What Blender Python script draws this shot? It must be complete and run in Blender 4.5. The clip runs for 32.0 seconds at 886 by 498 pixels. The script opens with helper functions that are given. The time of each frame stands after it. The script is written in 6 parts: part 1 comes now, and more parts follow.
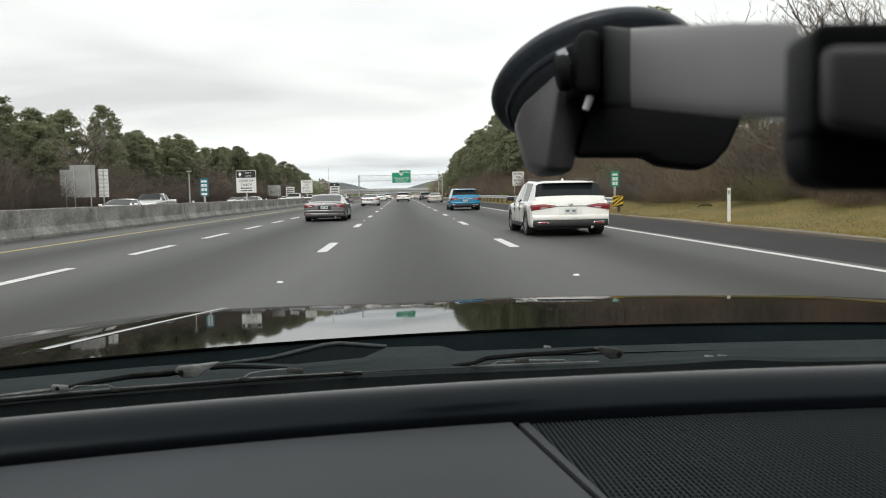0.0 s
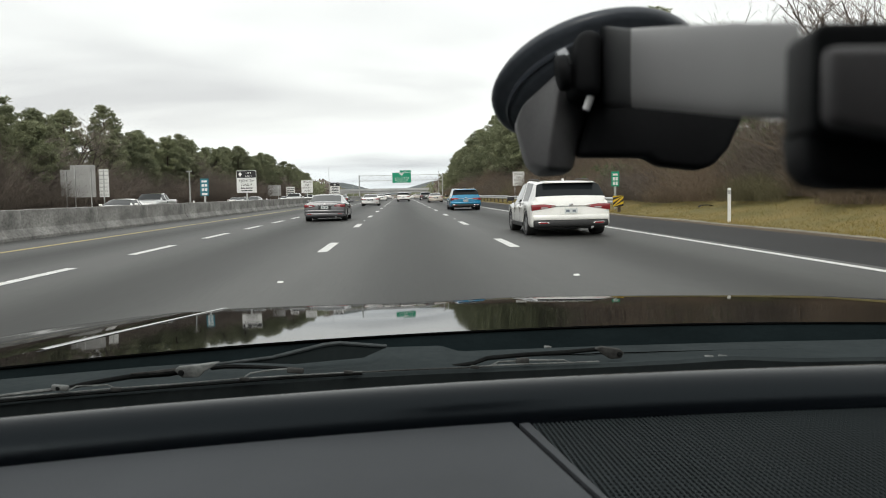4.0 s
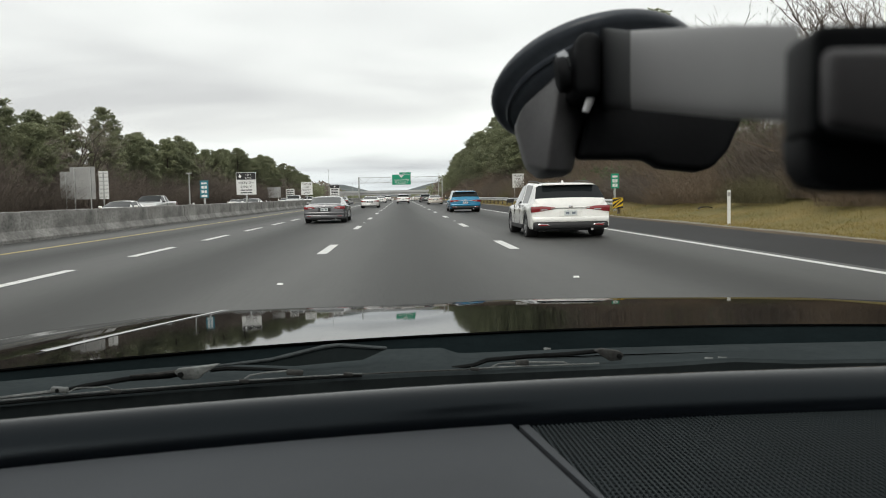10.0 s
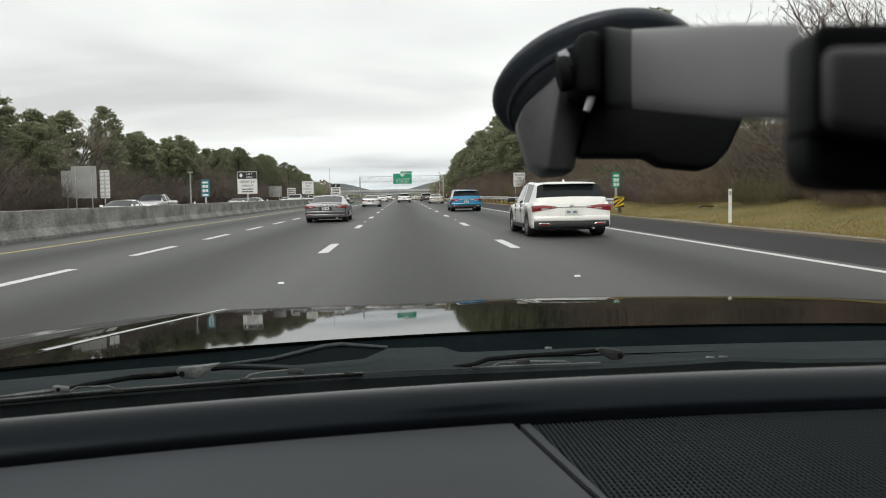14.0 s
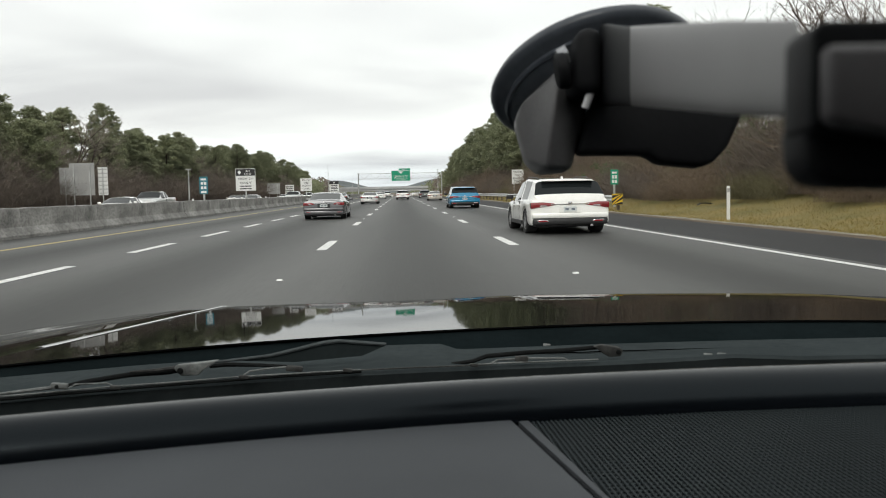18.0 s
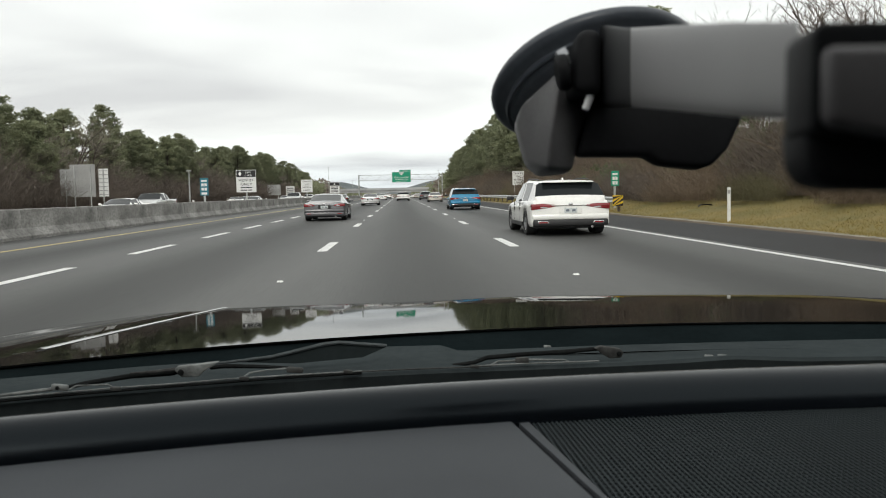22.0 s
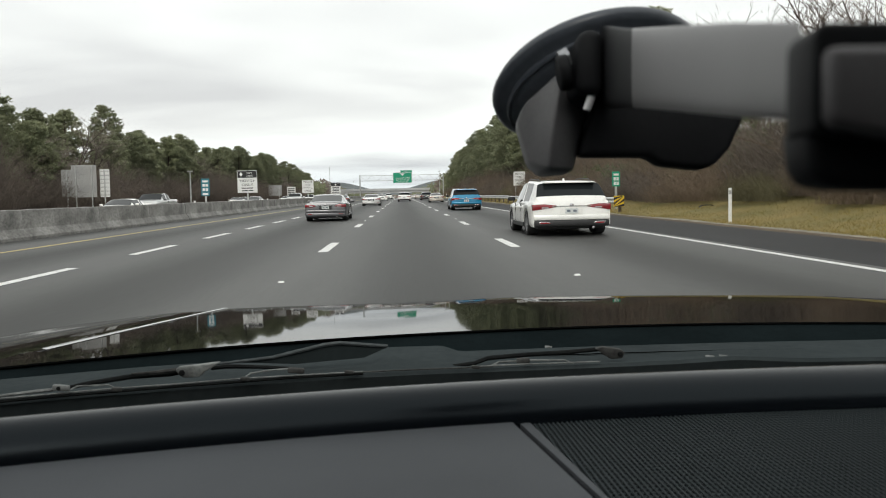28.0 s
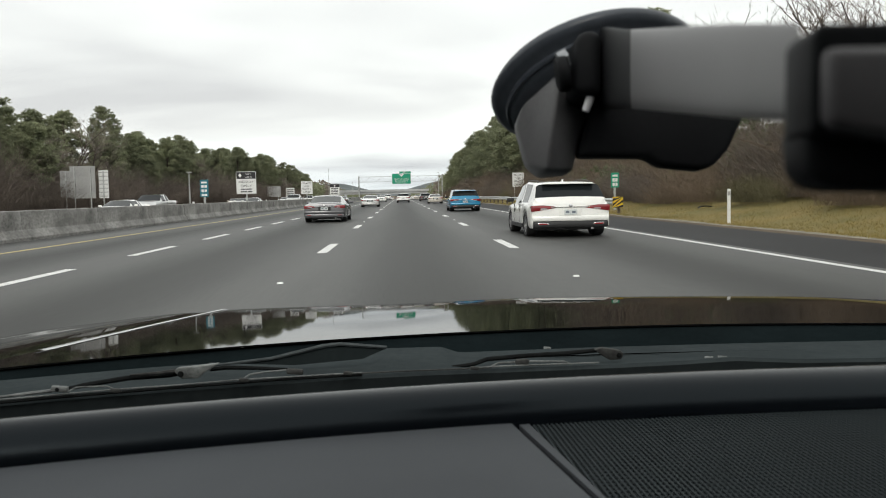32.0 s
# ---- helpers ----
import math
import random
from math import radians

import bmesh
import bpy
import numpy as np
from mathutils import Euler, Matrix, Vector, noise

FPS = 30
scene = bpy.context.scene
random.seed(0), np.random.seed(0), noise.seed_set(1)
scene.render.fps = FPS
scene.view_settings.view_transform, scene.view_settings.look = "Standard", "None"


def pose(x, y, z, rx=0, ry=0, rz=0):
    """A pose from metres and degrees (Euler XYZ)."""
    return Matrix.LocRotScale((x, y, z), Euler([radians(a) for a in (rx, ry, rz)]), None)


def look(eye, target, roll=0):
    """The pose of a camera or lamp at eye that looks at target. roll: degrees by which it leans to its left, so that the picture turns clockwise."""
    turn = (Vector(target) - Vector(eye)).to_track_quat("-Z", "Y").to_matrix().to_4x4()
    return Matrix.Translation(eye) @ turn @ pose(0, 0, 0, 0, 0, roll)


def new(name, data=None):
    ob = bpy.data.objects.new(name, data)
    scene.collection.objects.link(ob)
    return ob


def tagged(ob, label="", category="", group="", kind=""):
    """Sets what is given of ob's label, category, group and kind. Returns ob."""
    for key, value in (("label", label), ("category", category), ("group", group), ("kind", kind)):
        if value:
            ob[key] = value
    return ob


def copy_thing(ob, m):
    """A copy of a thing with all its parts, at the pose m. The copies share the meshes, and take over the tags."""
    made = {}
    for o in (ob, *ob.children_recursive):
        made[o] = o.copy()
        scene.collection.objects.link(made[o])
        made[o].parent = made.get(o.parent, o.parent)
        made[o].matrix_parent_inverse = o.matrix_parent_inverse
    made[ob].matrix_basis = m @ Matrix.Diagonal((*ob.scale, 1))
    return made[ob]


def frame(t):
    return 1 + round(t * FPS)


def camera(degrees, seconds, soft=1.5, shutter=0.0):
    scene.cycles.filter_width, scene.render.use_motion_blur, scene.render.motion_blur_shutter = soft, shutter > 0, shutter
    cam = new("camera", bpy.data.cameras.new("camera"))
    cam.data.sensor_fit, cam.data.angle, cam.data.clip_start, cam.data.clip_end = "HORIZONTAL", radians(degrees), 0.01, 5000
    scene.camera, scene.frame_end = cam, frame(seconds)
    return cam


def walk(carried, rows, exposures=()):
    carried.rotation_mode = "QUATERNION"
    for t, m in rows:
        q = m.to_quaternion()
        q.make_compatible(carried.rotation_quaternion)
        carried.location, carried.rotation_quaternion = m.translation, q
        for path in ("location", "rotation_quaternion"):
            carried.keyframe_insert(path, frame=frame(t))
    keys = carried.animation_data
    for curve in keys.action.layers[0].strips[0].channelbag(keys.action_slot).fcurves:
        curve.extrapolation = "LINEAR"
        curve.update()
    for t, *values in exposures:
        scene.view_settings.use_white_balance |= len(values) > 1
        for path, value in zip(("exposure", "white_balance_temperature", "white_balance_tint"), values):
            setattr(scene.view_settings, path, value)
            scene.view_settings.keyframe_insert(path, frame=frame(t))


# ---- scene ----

# ---- camera ----
EYE = (0.0, 0.0, 1.056)
YAW, PITCH, ROLL = -2.8095, -3.6944, 1.1434
cam = camera(54.4, 32.0, soft=1.0)
# a small lens focused down the road: the clamp close before it goes soft
cam.data.dof.use_dof, cam.data.dof.focus_distance, cam.data.dof.aperture_fstop = True, 1.8, 38
# the mounted camera only shivers with the car: seconds, turn to the left, turn upwards (thousandths of a degree)
SHIVER = ((0, 0, 0), (1, 0, 70), (2, 0, 70), (3, 0, 0), (6, 70, 0), (7, -35, 0), (8, 0, -35), (9, 0, 70),
          (10, 0, 130), (11, 0, 130), (12, 0, -35), (13, 0, 0), (14, 70, 70), (17, 100, -35), (18, -35, -130),
          (19, -35, -100), (20, 0, -35), (21, -35, -100), (22, 0, -35), (23, -35, 0), (24, 0, -100),
          (25, 0, -35), (28, 70, 0), (29, 70, 70), (30, -35, -100), (31, -35, 0), (32, 0, 70))
walk(cam, [(t, pose(*EYE, 90 + PITCH + up / 1000, ROLL, YAW + left / 1000)) for t, left, up in SHIVER],
     ((0, 0.03), (3, 0.03), (6, -0.04), (7, -0.1), (14, -0.1), (17, -0.03), (20, 0.02), (24, -0.02), (28, 0.0), (32, 0.0)))

# ---- world and light ----
world = bpy.data.worlds.new("overcast_sky")
scene.world = world
world.use_nodes = True
wn, wl = world.node_tree.nodes, world.node_tree.links
wn.clear()
SUN_ELEVATION, SUN_BEARING = radians(36), radians(165)


def wnode(kind, **values):
    n = wn.new(kind)
    for key, value in values.items():
        n.inputs[key].default_value = value
    return n


sky = wn.new("ShaderNodeTexSky")
sky.sky_type, sky.sun_disc = "NISHITA", False
sky.sun_elevation, sky.sun_rotation = SUN_ELEVATION, -SUN_BEARING
sky.air_density, sky.dust_density = 1.2, 3.0
coord = wn.new("ShaderNodeTexCoord")
split = wn.new("ShaderNodeSeparateXYZ")
wl.new(coord.outputs["Generated"], split.inputs[0])
lift = wn.new("ShaderNodeMath")
lift.operation = "MAXIMUM"
lift.inputs[1].default_value = 0.0
wl.new(split.outputs["Z"], lift.inputs[0])
lift2 = wn.new("ShaderNodeMath")
lift2.operation = "ADD"
lift2.inputs[1].default_value = 0.045
wl.new(lift.outputs[0], lift2.inputs[0])
flat = []
for axis in ("X", "Y"):
    n = wn.new("ShaderNodeMath")
    n.operation = "DIVIDE"
    wl.new(split.outputs[axis], n.inputs[0])
    wl.new(lift2.outputs[0], n.inputs[1])
    flat.append(n)
plane = wn.new("ShaderNodeCombineXYZ")
wl.new(flat[0].outputs[0], plane.inputs[0])
wl.new(flat[1].outputs[0], plane.inputs[1])
shift = wn.new("ShaderNodeMapping")
shift.inputs["Location"].default_value = (3.1, 1.7, 0)
shift.inputs["Scale"].default_value = (0.36, 0.30, 1)
wl.new(plane.outputs[0], shift.inputs[0])
banks = wnode("ShaderNodeTexNoise", Scale=1.0, Detail=5.0, Roughness=0.45, Distortion=0.3)
wl.new(shift.outputs[0], banks.inputs["Vector"])
bank_ramp = wn.new("ShaderNodeValToRGB")
bank_ramp.color_ramp.elements[0].position, bank_ramp.color_ramp.elements[0].color = 0.28, (0.70, 0.70, 0.705, 1)
bank_ramp.color_ramp.elements[1].position, bank_ramp.color_ramp.elements[1].color = 0.57, (1.095, 1.105, 1.075, 1)
wl.new(banks.outputs["Fac"], bank_ramp.inputs[0])
gain = wn.new("ShaderNodeMix")
gain.data_type = "RGBA"
gain.inputs["Factor"].default_value = 0.93
sky_dim = wn.new("ShaderNodeVectorMath")
sky_dim.operation = "SCALE"
sky_dim.inputs["Scale"].default_value = 0.09
wl.new(sky.outputs[0], sky_dim.inputs[0])
wl.new(sky_dim.outputs[0], gain.inputs["A"])
wl.new(bank_ramp.outputs[0], gain.inputs["B"])
# a cooler, greyer band of far cloud low over the horizon
low = wn.new("ShaderNodeMapRange")
low.inputs["From Min"].default_value, low.inputs["From Max"].default_value = 0.005, 0.075
low.inputs["To Min"].default_value, low.inputs["To Max"].default_value = 0.8, 0.0
wl.new(lift.outputs[0], low.inputs[0])
band = wn.new("ShaderNodeMix")
band.data_type, band.blend_type = "RGBA", "MULTIPLY"
band.inputs["B"].default_value = (0.70, 0.745, 0.80, 1)
wl.new(low.outputs[0], band.inputs["Factor"])
wl.new(gain.outputs["Result"], band.inputs["A"])
bg = wnode("ShaderNodeBackground", Strength=1.12)
wl.new(band.outputs["Result"], bg.inputs["Color"])
wout = wn.new("ShaderNodeOutputWorld")
wl.new(bg.outputs[0], wout.inputs["Surface"])

sun = new("sun", bpy.data.lights.new("sun", "SUN"))
sun.data.energy, sun.data.angle, sun.data.color = 1.1, radians(25), (1.0, 0.97, 0.92)
sun.matrix_world = look((0, 0, 0), (math.sin(-SUN_BEARING) * -1, -math.cos(SUN_BEARING), -math.tan(SUN_ELEVATION)))
sun.location = (0, 0, 60)

# ---- materials ----
def material(name, base, rough=0.6, metal=0.0, vary=0.25, scale=6.0, fine=60.0, bump=0.15, stretch=(1, 1, 1), coat=0.0,
             tint=None, island=0.0, spec=0.5, bump_size=0.01, space="Object", through_light=0.0):
    """Base colour varied by a coarse and a fine noise, with relief; tint: a second colour that the coarse noise leads to."""
    m = bpy.data.materials.new(name)
    m.use_nodes = True
    nodes, links = m.node_tree.nodes, m.node_tree.links
    b = nodes["Principled BSDF"]
    b.inputs["Roughness"].default_value, b.inputs["Metallic"].default_value = rough, metal
    b.inputs["Specular IOR Level"].default_value = spec
    b.inputs["Coat Weight"].default_value, b.inputs["Coat Roughness"].default_value = coat, 0.03
    tc = nodes.new("ShaderNodeTexCoord")
    mp = nodes.new("ShaderNodeMapping")
    mp.inputs["Scale"].default_value = stretch
    links.new(tc.outputs[space], mp.inputs[0])
    coarse, small = nodes.new("ShaderNodeTexNoise"), nodes.new("ShaderNodeTexNoise")
    coarse.inputs["Scale"].default_value, coarse.inputs["Detail"].default_value = scale, 4
    small.inputs["Scale"].default_value, small.inputs["Detail"].default_value = fine, 3
    links.new(mp.outputs[0], coarse.inputs["Vector"])
    links.new(mp.outputs[0], small.inputs["Vector"])
    ramp = nodes.new("ShaderNodeValToRGB")
    far = tint or tuple(min(1, c * (1 + vary)) for c in base)
    near = base if tint else tuple(c * (1 - vary) for c in base)
    ramp.color_ramp.elements[0].position, ramp.color_ramp.elements[0].color = 0.32, (*near, 1)
    ramp.color_ramp.elements[1].position, ramp.color_ramp.elements[1].color = 0.68, (*far, 1)
    links.new(coarse.outputs["Fac"], ramp.inputs[0])
    mix = nodes.new("ShaderNodeMix")
    mix.data_type, mix.blend_type = "RGBA", "MULTIPLY"
    mix.inputs["Factor"].default_value = min(1.0, vary * 1.6)
    speck = nodes.new("ShaderNodeValToRGB")
    speck.color_ramp.elements[0].position, speck.color_ramp.elements[0].color = 0.3, (0.45, 0.45, 0.45, 1)
    speck.color_ramp.elements[1].position, speck.color_ramp.elements[1].color = 0.62, (1.15, 1.15, 1.15, 1)
    links.new(small.outputs["Fac"], speck.inputs[0])
    links.new(ramp.outputs[0], mix.inputs["A"])
    links.new(speck.outputs[0], mix.inputs["B"])
    last = mix.outputs["Result"]
    if island:
        geo, inf = nodes.new("ShaderNodeNewGeometry"), nodes.new("ShaderNodeObjectInfo")
        add = nodes.new("ShaderNodeMath")
        add.operation = "ADD"
        links.new(geo.outputs["Random Per Island"], add.inputs[0])
        links.new(inf.outputs["Random"], add.inputs[1])
        rng = nodes.new("ShaderNodeMapRange")
        rng.inputs["From Max"].default_value = 2.0
        rng.inputs["To Min"].default_value, rng.inputs["To Max"].default_value = 1 - island, 1 + island
        links.new(add.outputs[0], rng.inputs[0])
        sc = nodes.new("ShaderNodeVectorMath")
        sc.operation = "SCALE"
        links.new(last, sc.inputs[0])
        links.new(rng.outputs[0], sc.inputs["Scale"])
        last = sc.outputs[0]
    links.new(last, b.inputs["Base Color"])
    if bump:
        bp = nodes.new("ShaderNodeBump")
        bp.inputs["Strength"].default_value, bp.inputs["Distance"].default_value = bump, bump_size
        links.new(small.outputs["Fac"], bp.inputs["Height"])
        links.new(bp.outputs[0], b.inputs["Normal"])
    if through_light:
        leaf, blend = nodes.new("ShaderNodeBsdfTranslucent"), nodes.new("ShaderNodeMixShader")
        blend.inputs[0].default_value = through_light
        links.new(last, leaf.inputs["Color"])
        links.new(b.outputs[0], blend.inputs[1])
        links.new(leaf.outputs[0], blend.inputs[2])
        links.new(blend.outputs[0], nodes["Material Output"].inputs["Surface"])
    return m


def plain(name, base, rough=0.5, metal=0.0, coat=0.0, emit=0.0, spec=0.5):
    m = bpy.data.materials.new(name)
    m.use_nodes = True
    b = m.node_tree.nodes["Principled BSDF"]
    b.inputs["Base Color"].default_value = (*base, 1)
    b.inputs["Roughness"].default_value, b.inputs["Metallic"].default_value = rough, metal
    b.inputs["Coat Weight"].default_value, b.inputs["Coat Roughness"].default_value = coat, 0.03
    b.inputs["Specular IOR Level"].default_value = spec
    if emit:
        b.inputs["Emission Color"].default_value, b.inputs["Emission Strength"].default_value = (*base, 1), emit
    return m


def car_paint(name, base, metal=0.0):
    return material(name, base, 0.32, metal, vary=0.06, scale=3, fine=900, bump=0.0, coat=1.0)


ASPHALT = material("worn_asphalt", (0.050, 0.0505, 0.0472), 0.62, vary=0.22, scale=1.1, fine=38, bump=0.3, stretch=(1, 0.05, 1), spec=0.26)
SHOULDER = material("dark_asphalt", (0.027, 0.027, 0.028), 0.7, vary=0.2, scale=0.6, fine=40, bump=0.3, stretch=(1, 0.15, 1), spec=0.2)
rn, rl = ASPHALT.node_tree.nodes, ASPHALT.node_tree.links
# oil and rubber worn into the middle of each lane
where, axis, turns, wave, depth, stain = (rn.new("ShaderNodeTexCoord"), rn.new("ShaderNodeSeparateXYZ"), rn.new("ShaderNodeMath"), rn.new("ShaderNodeMath"),
                                          rn.new("ShaderNodeMapRange"), rn.new("ShaderNodeVectorMath"))
turns.operation, wave.operation, stain.operation = "MULTIPLY_ADD", "COSINE", "SCALE"
turns.inputs[1].default_value, turns.inputs[2].default_value = math.tau / 3.66, -math.tau * 0.33 / 3.66
depth.inputs["From Min"].default_value, depth.inputs["To Min"].default_value, depth.inputs["To Max"].default_value = -1.0, 1.26, 0.58
rl.new(where.outputs["Object"], axis.inputs[0])
rl.new(axis.outputs["X"], turns.inputs[0])
rl.new(turns.outputs[0], wave.inputs[0])
rl.new(wave.outputs[0], depth.inputs[0])
rl.new(rn["Principled BSDF"].inputs["Base Color"].links[0].from_socket, stain.inputs[0])
rl.new(depth.outputs[0], stain.inputs["Scale"])
rl.new(stain.outputs[0], rn["Principled BSDF"].inputs["Base Color"])
sheen = rn.new("ShaderNodeMath")
sheen.operation = "MULTIPLY"
sheen.inputs[1].default_value = 0.48
rl.new(depth.outputs[0], sheen.inputs[0])
rl.new(sheen.outputs[0], rn["Principled BSDF"].inputs["Specular IOR Level"])
PAINT_WHITE = material("road_paint_white", (0.72, 0.72, 0.70), 0.7, vary=0.14, scale=7, fine=45, bump=0.1)
PAINT_YELLOW = material("road_paint_yellow", (0.52, 0.42, 0.17), 0.7, vary=0.2, scale=4, fine=45, bump=0.1)
CONCRETE = material("weathered_concrete", (0.265, 0.258, 0.243), 0.9, vary=0.38, scale=1.7, fine=16, bump=0.3, stretch=(1, 0.45, 0.8), island=0.12)
GRASS_GROUND = material("dormant_grass_ground", (0.25, 0.187, 0.064), 0.95, vary=0.3, scale=0.45, fine=9, bump=0.6, tint=(0.155, 0.137, 0.044), bump_size=0.05)
SAND = material("pale_roadside_sand", (0.24, 0.215, 0.165), 0.95, vary=0.35, scale=1.5, fine=25, bump=0.4, bump_size=0.02)
LEAF_LITTER = material("leaf_litter_ground", (0.085, 0.060, 0.038), 0.95, vary=0.35, scale=0.3, fine=6, bump=0.6, tint=(0.13, 0.095, 0.055), bump_size=0.06)
GRASS_BLADE = material("dry_grass_blade", (0.40, 0.298, 0.098), 0.8, vary=0.25, scale=0.35, fine=20, bump=0, tint=(0.265, 0.222, 0.072), island=0.2, through_light=0.45)
BARK = material("grey_brown_bark", (0.085, 0.066, 0.052), 0.95, vary=0.3, scale=3, fine=18, bump=0.4, stretch=(1, 1, 0.25), island=0.25)
TWIG = material("bare_twig", (0.225, 0.192, 0.162), 0.9, vary=0.25, scale=1, fine=12, bump=0, island=0.3)
BRUSH_GREY = material("grey_brown_brush", (0.138, 0.113, 0.093), 0.9, vary=0.3, scale=0.6, fine=9, bump=0, island=0.3)
BRUSH = material("russet_brush", (0.160, 0.120, 0.084), 0.9, vary=0.3, scale=0.6, fine=9, bump=0, island=0.4)
BRUSH_OLIVE = material("olive_brush", (0.150, 0.135, 0.072), 0.9, vary=0.3, scale=0.6, fine=9, bump=0, island=0.4)
NEEDLE = material("pine_needle", (0.24, 0.265, 0.16), 0.7, vary=0.3, scale=0.5, fine=8, bump=0, tint=(0.33, 0.345, 0.21), island=0.3, through_light=0.4)
SHRUB_LEAF = material("evergreen_shrub_leaf", (0.10, 0.135, 0.055), 0.6, vary=0.3, scale=0.8, fine=9, bump=0, island=0.5, through_light=0.35)
GALV = material("galvanised_steel", (0.52, 0.53, 0.52), 0.48, 0.55, vary=0.2, scale=2, fine=30, bump=0.1)
POST_WOOD = material("weathered_post", (0.16, 0.13, 0.10), 0.9, vary=0.25, scale=4, fine=30, bump=0.3)
SIGN_GREEN = material("green_sign_sheeting", (0.0, 0.30, 0.165), 0.45, vary=0.07, scale=1, fine=30, bump=0)
SIGN_WHITE = material("white_sign_sheeting", (0.78, 0.78, 0.76), 0.45, vary=0.06, scale=1, fine=30, bump=0)
FRIT_BLACK = plain("black_ceramic_band", (0.002, 0.0022, 0.0025), 0.9, spec=0.0)
SIGN_BLACK = plain("black_sign_sheeting", (0.015, 0.015, 0.016), 0.5)
SIGN_YELLOW = plain("yellow_sign_sheeting", (0.72, 0.47, 0.02), 0.5)
SIGN_BACK = material("grey_aluminium_sheet", (0.40, 0.40, 0.39), 0.6, 0.3, vary=0.12, scale=0.8, fine=14, bump=0.05)
SIGN_BLUE = plain("blue_sign_sheeting", (0.02, 0.17, 0.22), 0.5)
BRIDGE = material("bridge_concrete", (0.42, 0.425, 0.425), 0.9, vary=0.15, scale=0.2, fine=3, bump=0.1)
# distance haze is painted into the hills' bluish-grey colour
HILL = material("haze_tinted_wooded_hill", (0.16, 0.175, 0.175), 1.0, vary=0.2, scale=0.008, fine=0.05, bump=0, spec=0.0)
RUBBER = material("tyre_rubber", (0.018, 0.018, 0.018), 0.8, vary=0.2, scale=6, fine=50, bump=0.2)
ALLOY = material("alloy_wheel", (0.45, 0.45, 0.46), 0.35, 0.8, vary=0.1, scale=9, fine=60, bump=0)
CAR_GLASS = plain("dark_car_glass", (0.012, 0.015, 0.016), 0.05, 0.0, coat=0.0, spec=0.18)
BLACK_TRIM = material("black_plastic_trim", (0.018, 0.018, 0.019), 0.55, vary=0.2, scale=12, fine=200, bump=0.1)
CHROME = plain("chrome", (0.75, 0.75, 0.76), 0.12, 1.0)
RED_LENS = plain("red_tail_lens", (0.22, 0.008, 0.012), 0.15, coat=1.0)
CLEAR_LENS = plain("clear_lamp_lens", (0.55, 0.56, 0.57), 0.1, coat=1.0)
PLATE = plain("plate_white", (0.62, 0.65, 0.64), 0.5)
PLATE_INK = plain("plate_ink", (0.16, 0.19, 0.22), 0.6)
PAINTS = {
    "white": car_paint("white_car_paint", (0.90, 0.89, 0.85)),
    "blue": car_paint("bright_blue_car_paint", (0.0, 0.19, 0.36), 0.15),
    "grey": car_paint("dark_grey_metallic_paint", (0.105, 0.103, 0.110), 0.4),
    "silver": car_paint("silver_metallic_paint", (0.48, 0.48, 0.47), 0.6),
    "black": car_paint("black_car_paint", (0.014, 0.014, 0.015)),
    "red": car_paint("red_car_paint", (0.25, 0.015, 0.015)),
    "beige": car_paint("champagne_car_paint", (0.50, 0.46, 0.40), 0.3),
}
HOOD_PAINT = material("glossy_black_paint", (0.006, 0.006, 0.006), 0.35, 0.0, vary=0.1, scale=4, fine=500, bump=0.0, coat=0.74, spec=0.0)
DASH_SOFT = material("dark_grey_dash_plastic", (0.070, 0.0750, 0.082), 0.7, vary=0.10, scale=9, fine=2600, bump=0.05, bump_size=0.001, spec=0.12)
DASH_ROLL = material("slate_padded_vinyl", (0.003, 0.0042, 0.006), 0.25, vary=0.10, scale=8, fine=2600, bump=0.04, bump_size=0.001, spec=0.23)
DASH_ROLL.node_tree.nodes["Principled BSDF"].inputs["Specular Tint"].default_value = (0.80, 0.93, 1.0, 1)
GRILLE = material("speaker_grille_plastic", (0.008, 0.0105, 0.0118), 0.75, vary=0.15, scale=9, fine=2000, bump=0.05, bump_size=0.001, spec=0.06)
COWL_SHADED = material("dusty_cowl_gutter_shade", (0.0085, 0.0125, 0.0135), 1.0, vary=0.14, scale=14, fine=150, bump=0.15, bump_size=0.003, spec=0.0)
WIPER_METAL = material("worn_black_wiper_arm", (0.06, 0.06, 0.058), 0.5, 0.2, vary=0.35, scale=25, fine=200, bump=0.1, bump_size=0.002, spec=0.0)
MOUNT_PLASTIC = material("matt_black_mount_plastic", (0.014, 0.0147, 0.016), 0.55, vary=0.1, scale=30, fine=600, bump=0.06, bump_size=0.001, spec=0.09)
# worn wiper metal, its base colour lightened for the sky's reflection
WIPER_LIGHT = material("worn_wiper_sky_sheen", (0.155, 0.162, 0.158), 0.55, 0.0, vary=0.35, scale=60, fine=400, bump=0.1, bump_size=0.001, spec=0.1)
MOUNT_DARK = material("dark_grey_mount_plastic", (0.115, 0.114, 0.117), 0.42, vary=0.1, scale=20, fine=700, bump=0.04, bump_size=0.001)
MOUNT_GREY = material("satin_grey_mount_plastic", (0.112, 0.106, 0.108), 0.40, vary=0.08, scale=20, fine=1500, bump=0.015, bump_size=0.001)
# black rubber with the sky's bluish sheen put into its base colour
CUP_RUBBER = material("sky_sheened_rubber", (0.066, 0.075, 0.090), 0.36, vary=0.2, scale=20, fine=300, bump=0.05, bump_size=0.001)
# pale grey paints the highlights on the dark hinge bolt's head
BOLT_GLINT = material("bolt_highlight_grey", (0.34, 0.35, 0.36), 0.3, 0.6, vary=0.2, scale=60, fine=500, bump=0.05, bump_size=0.001)
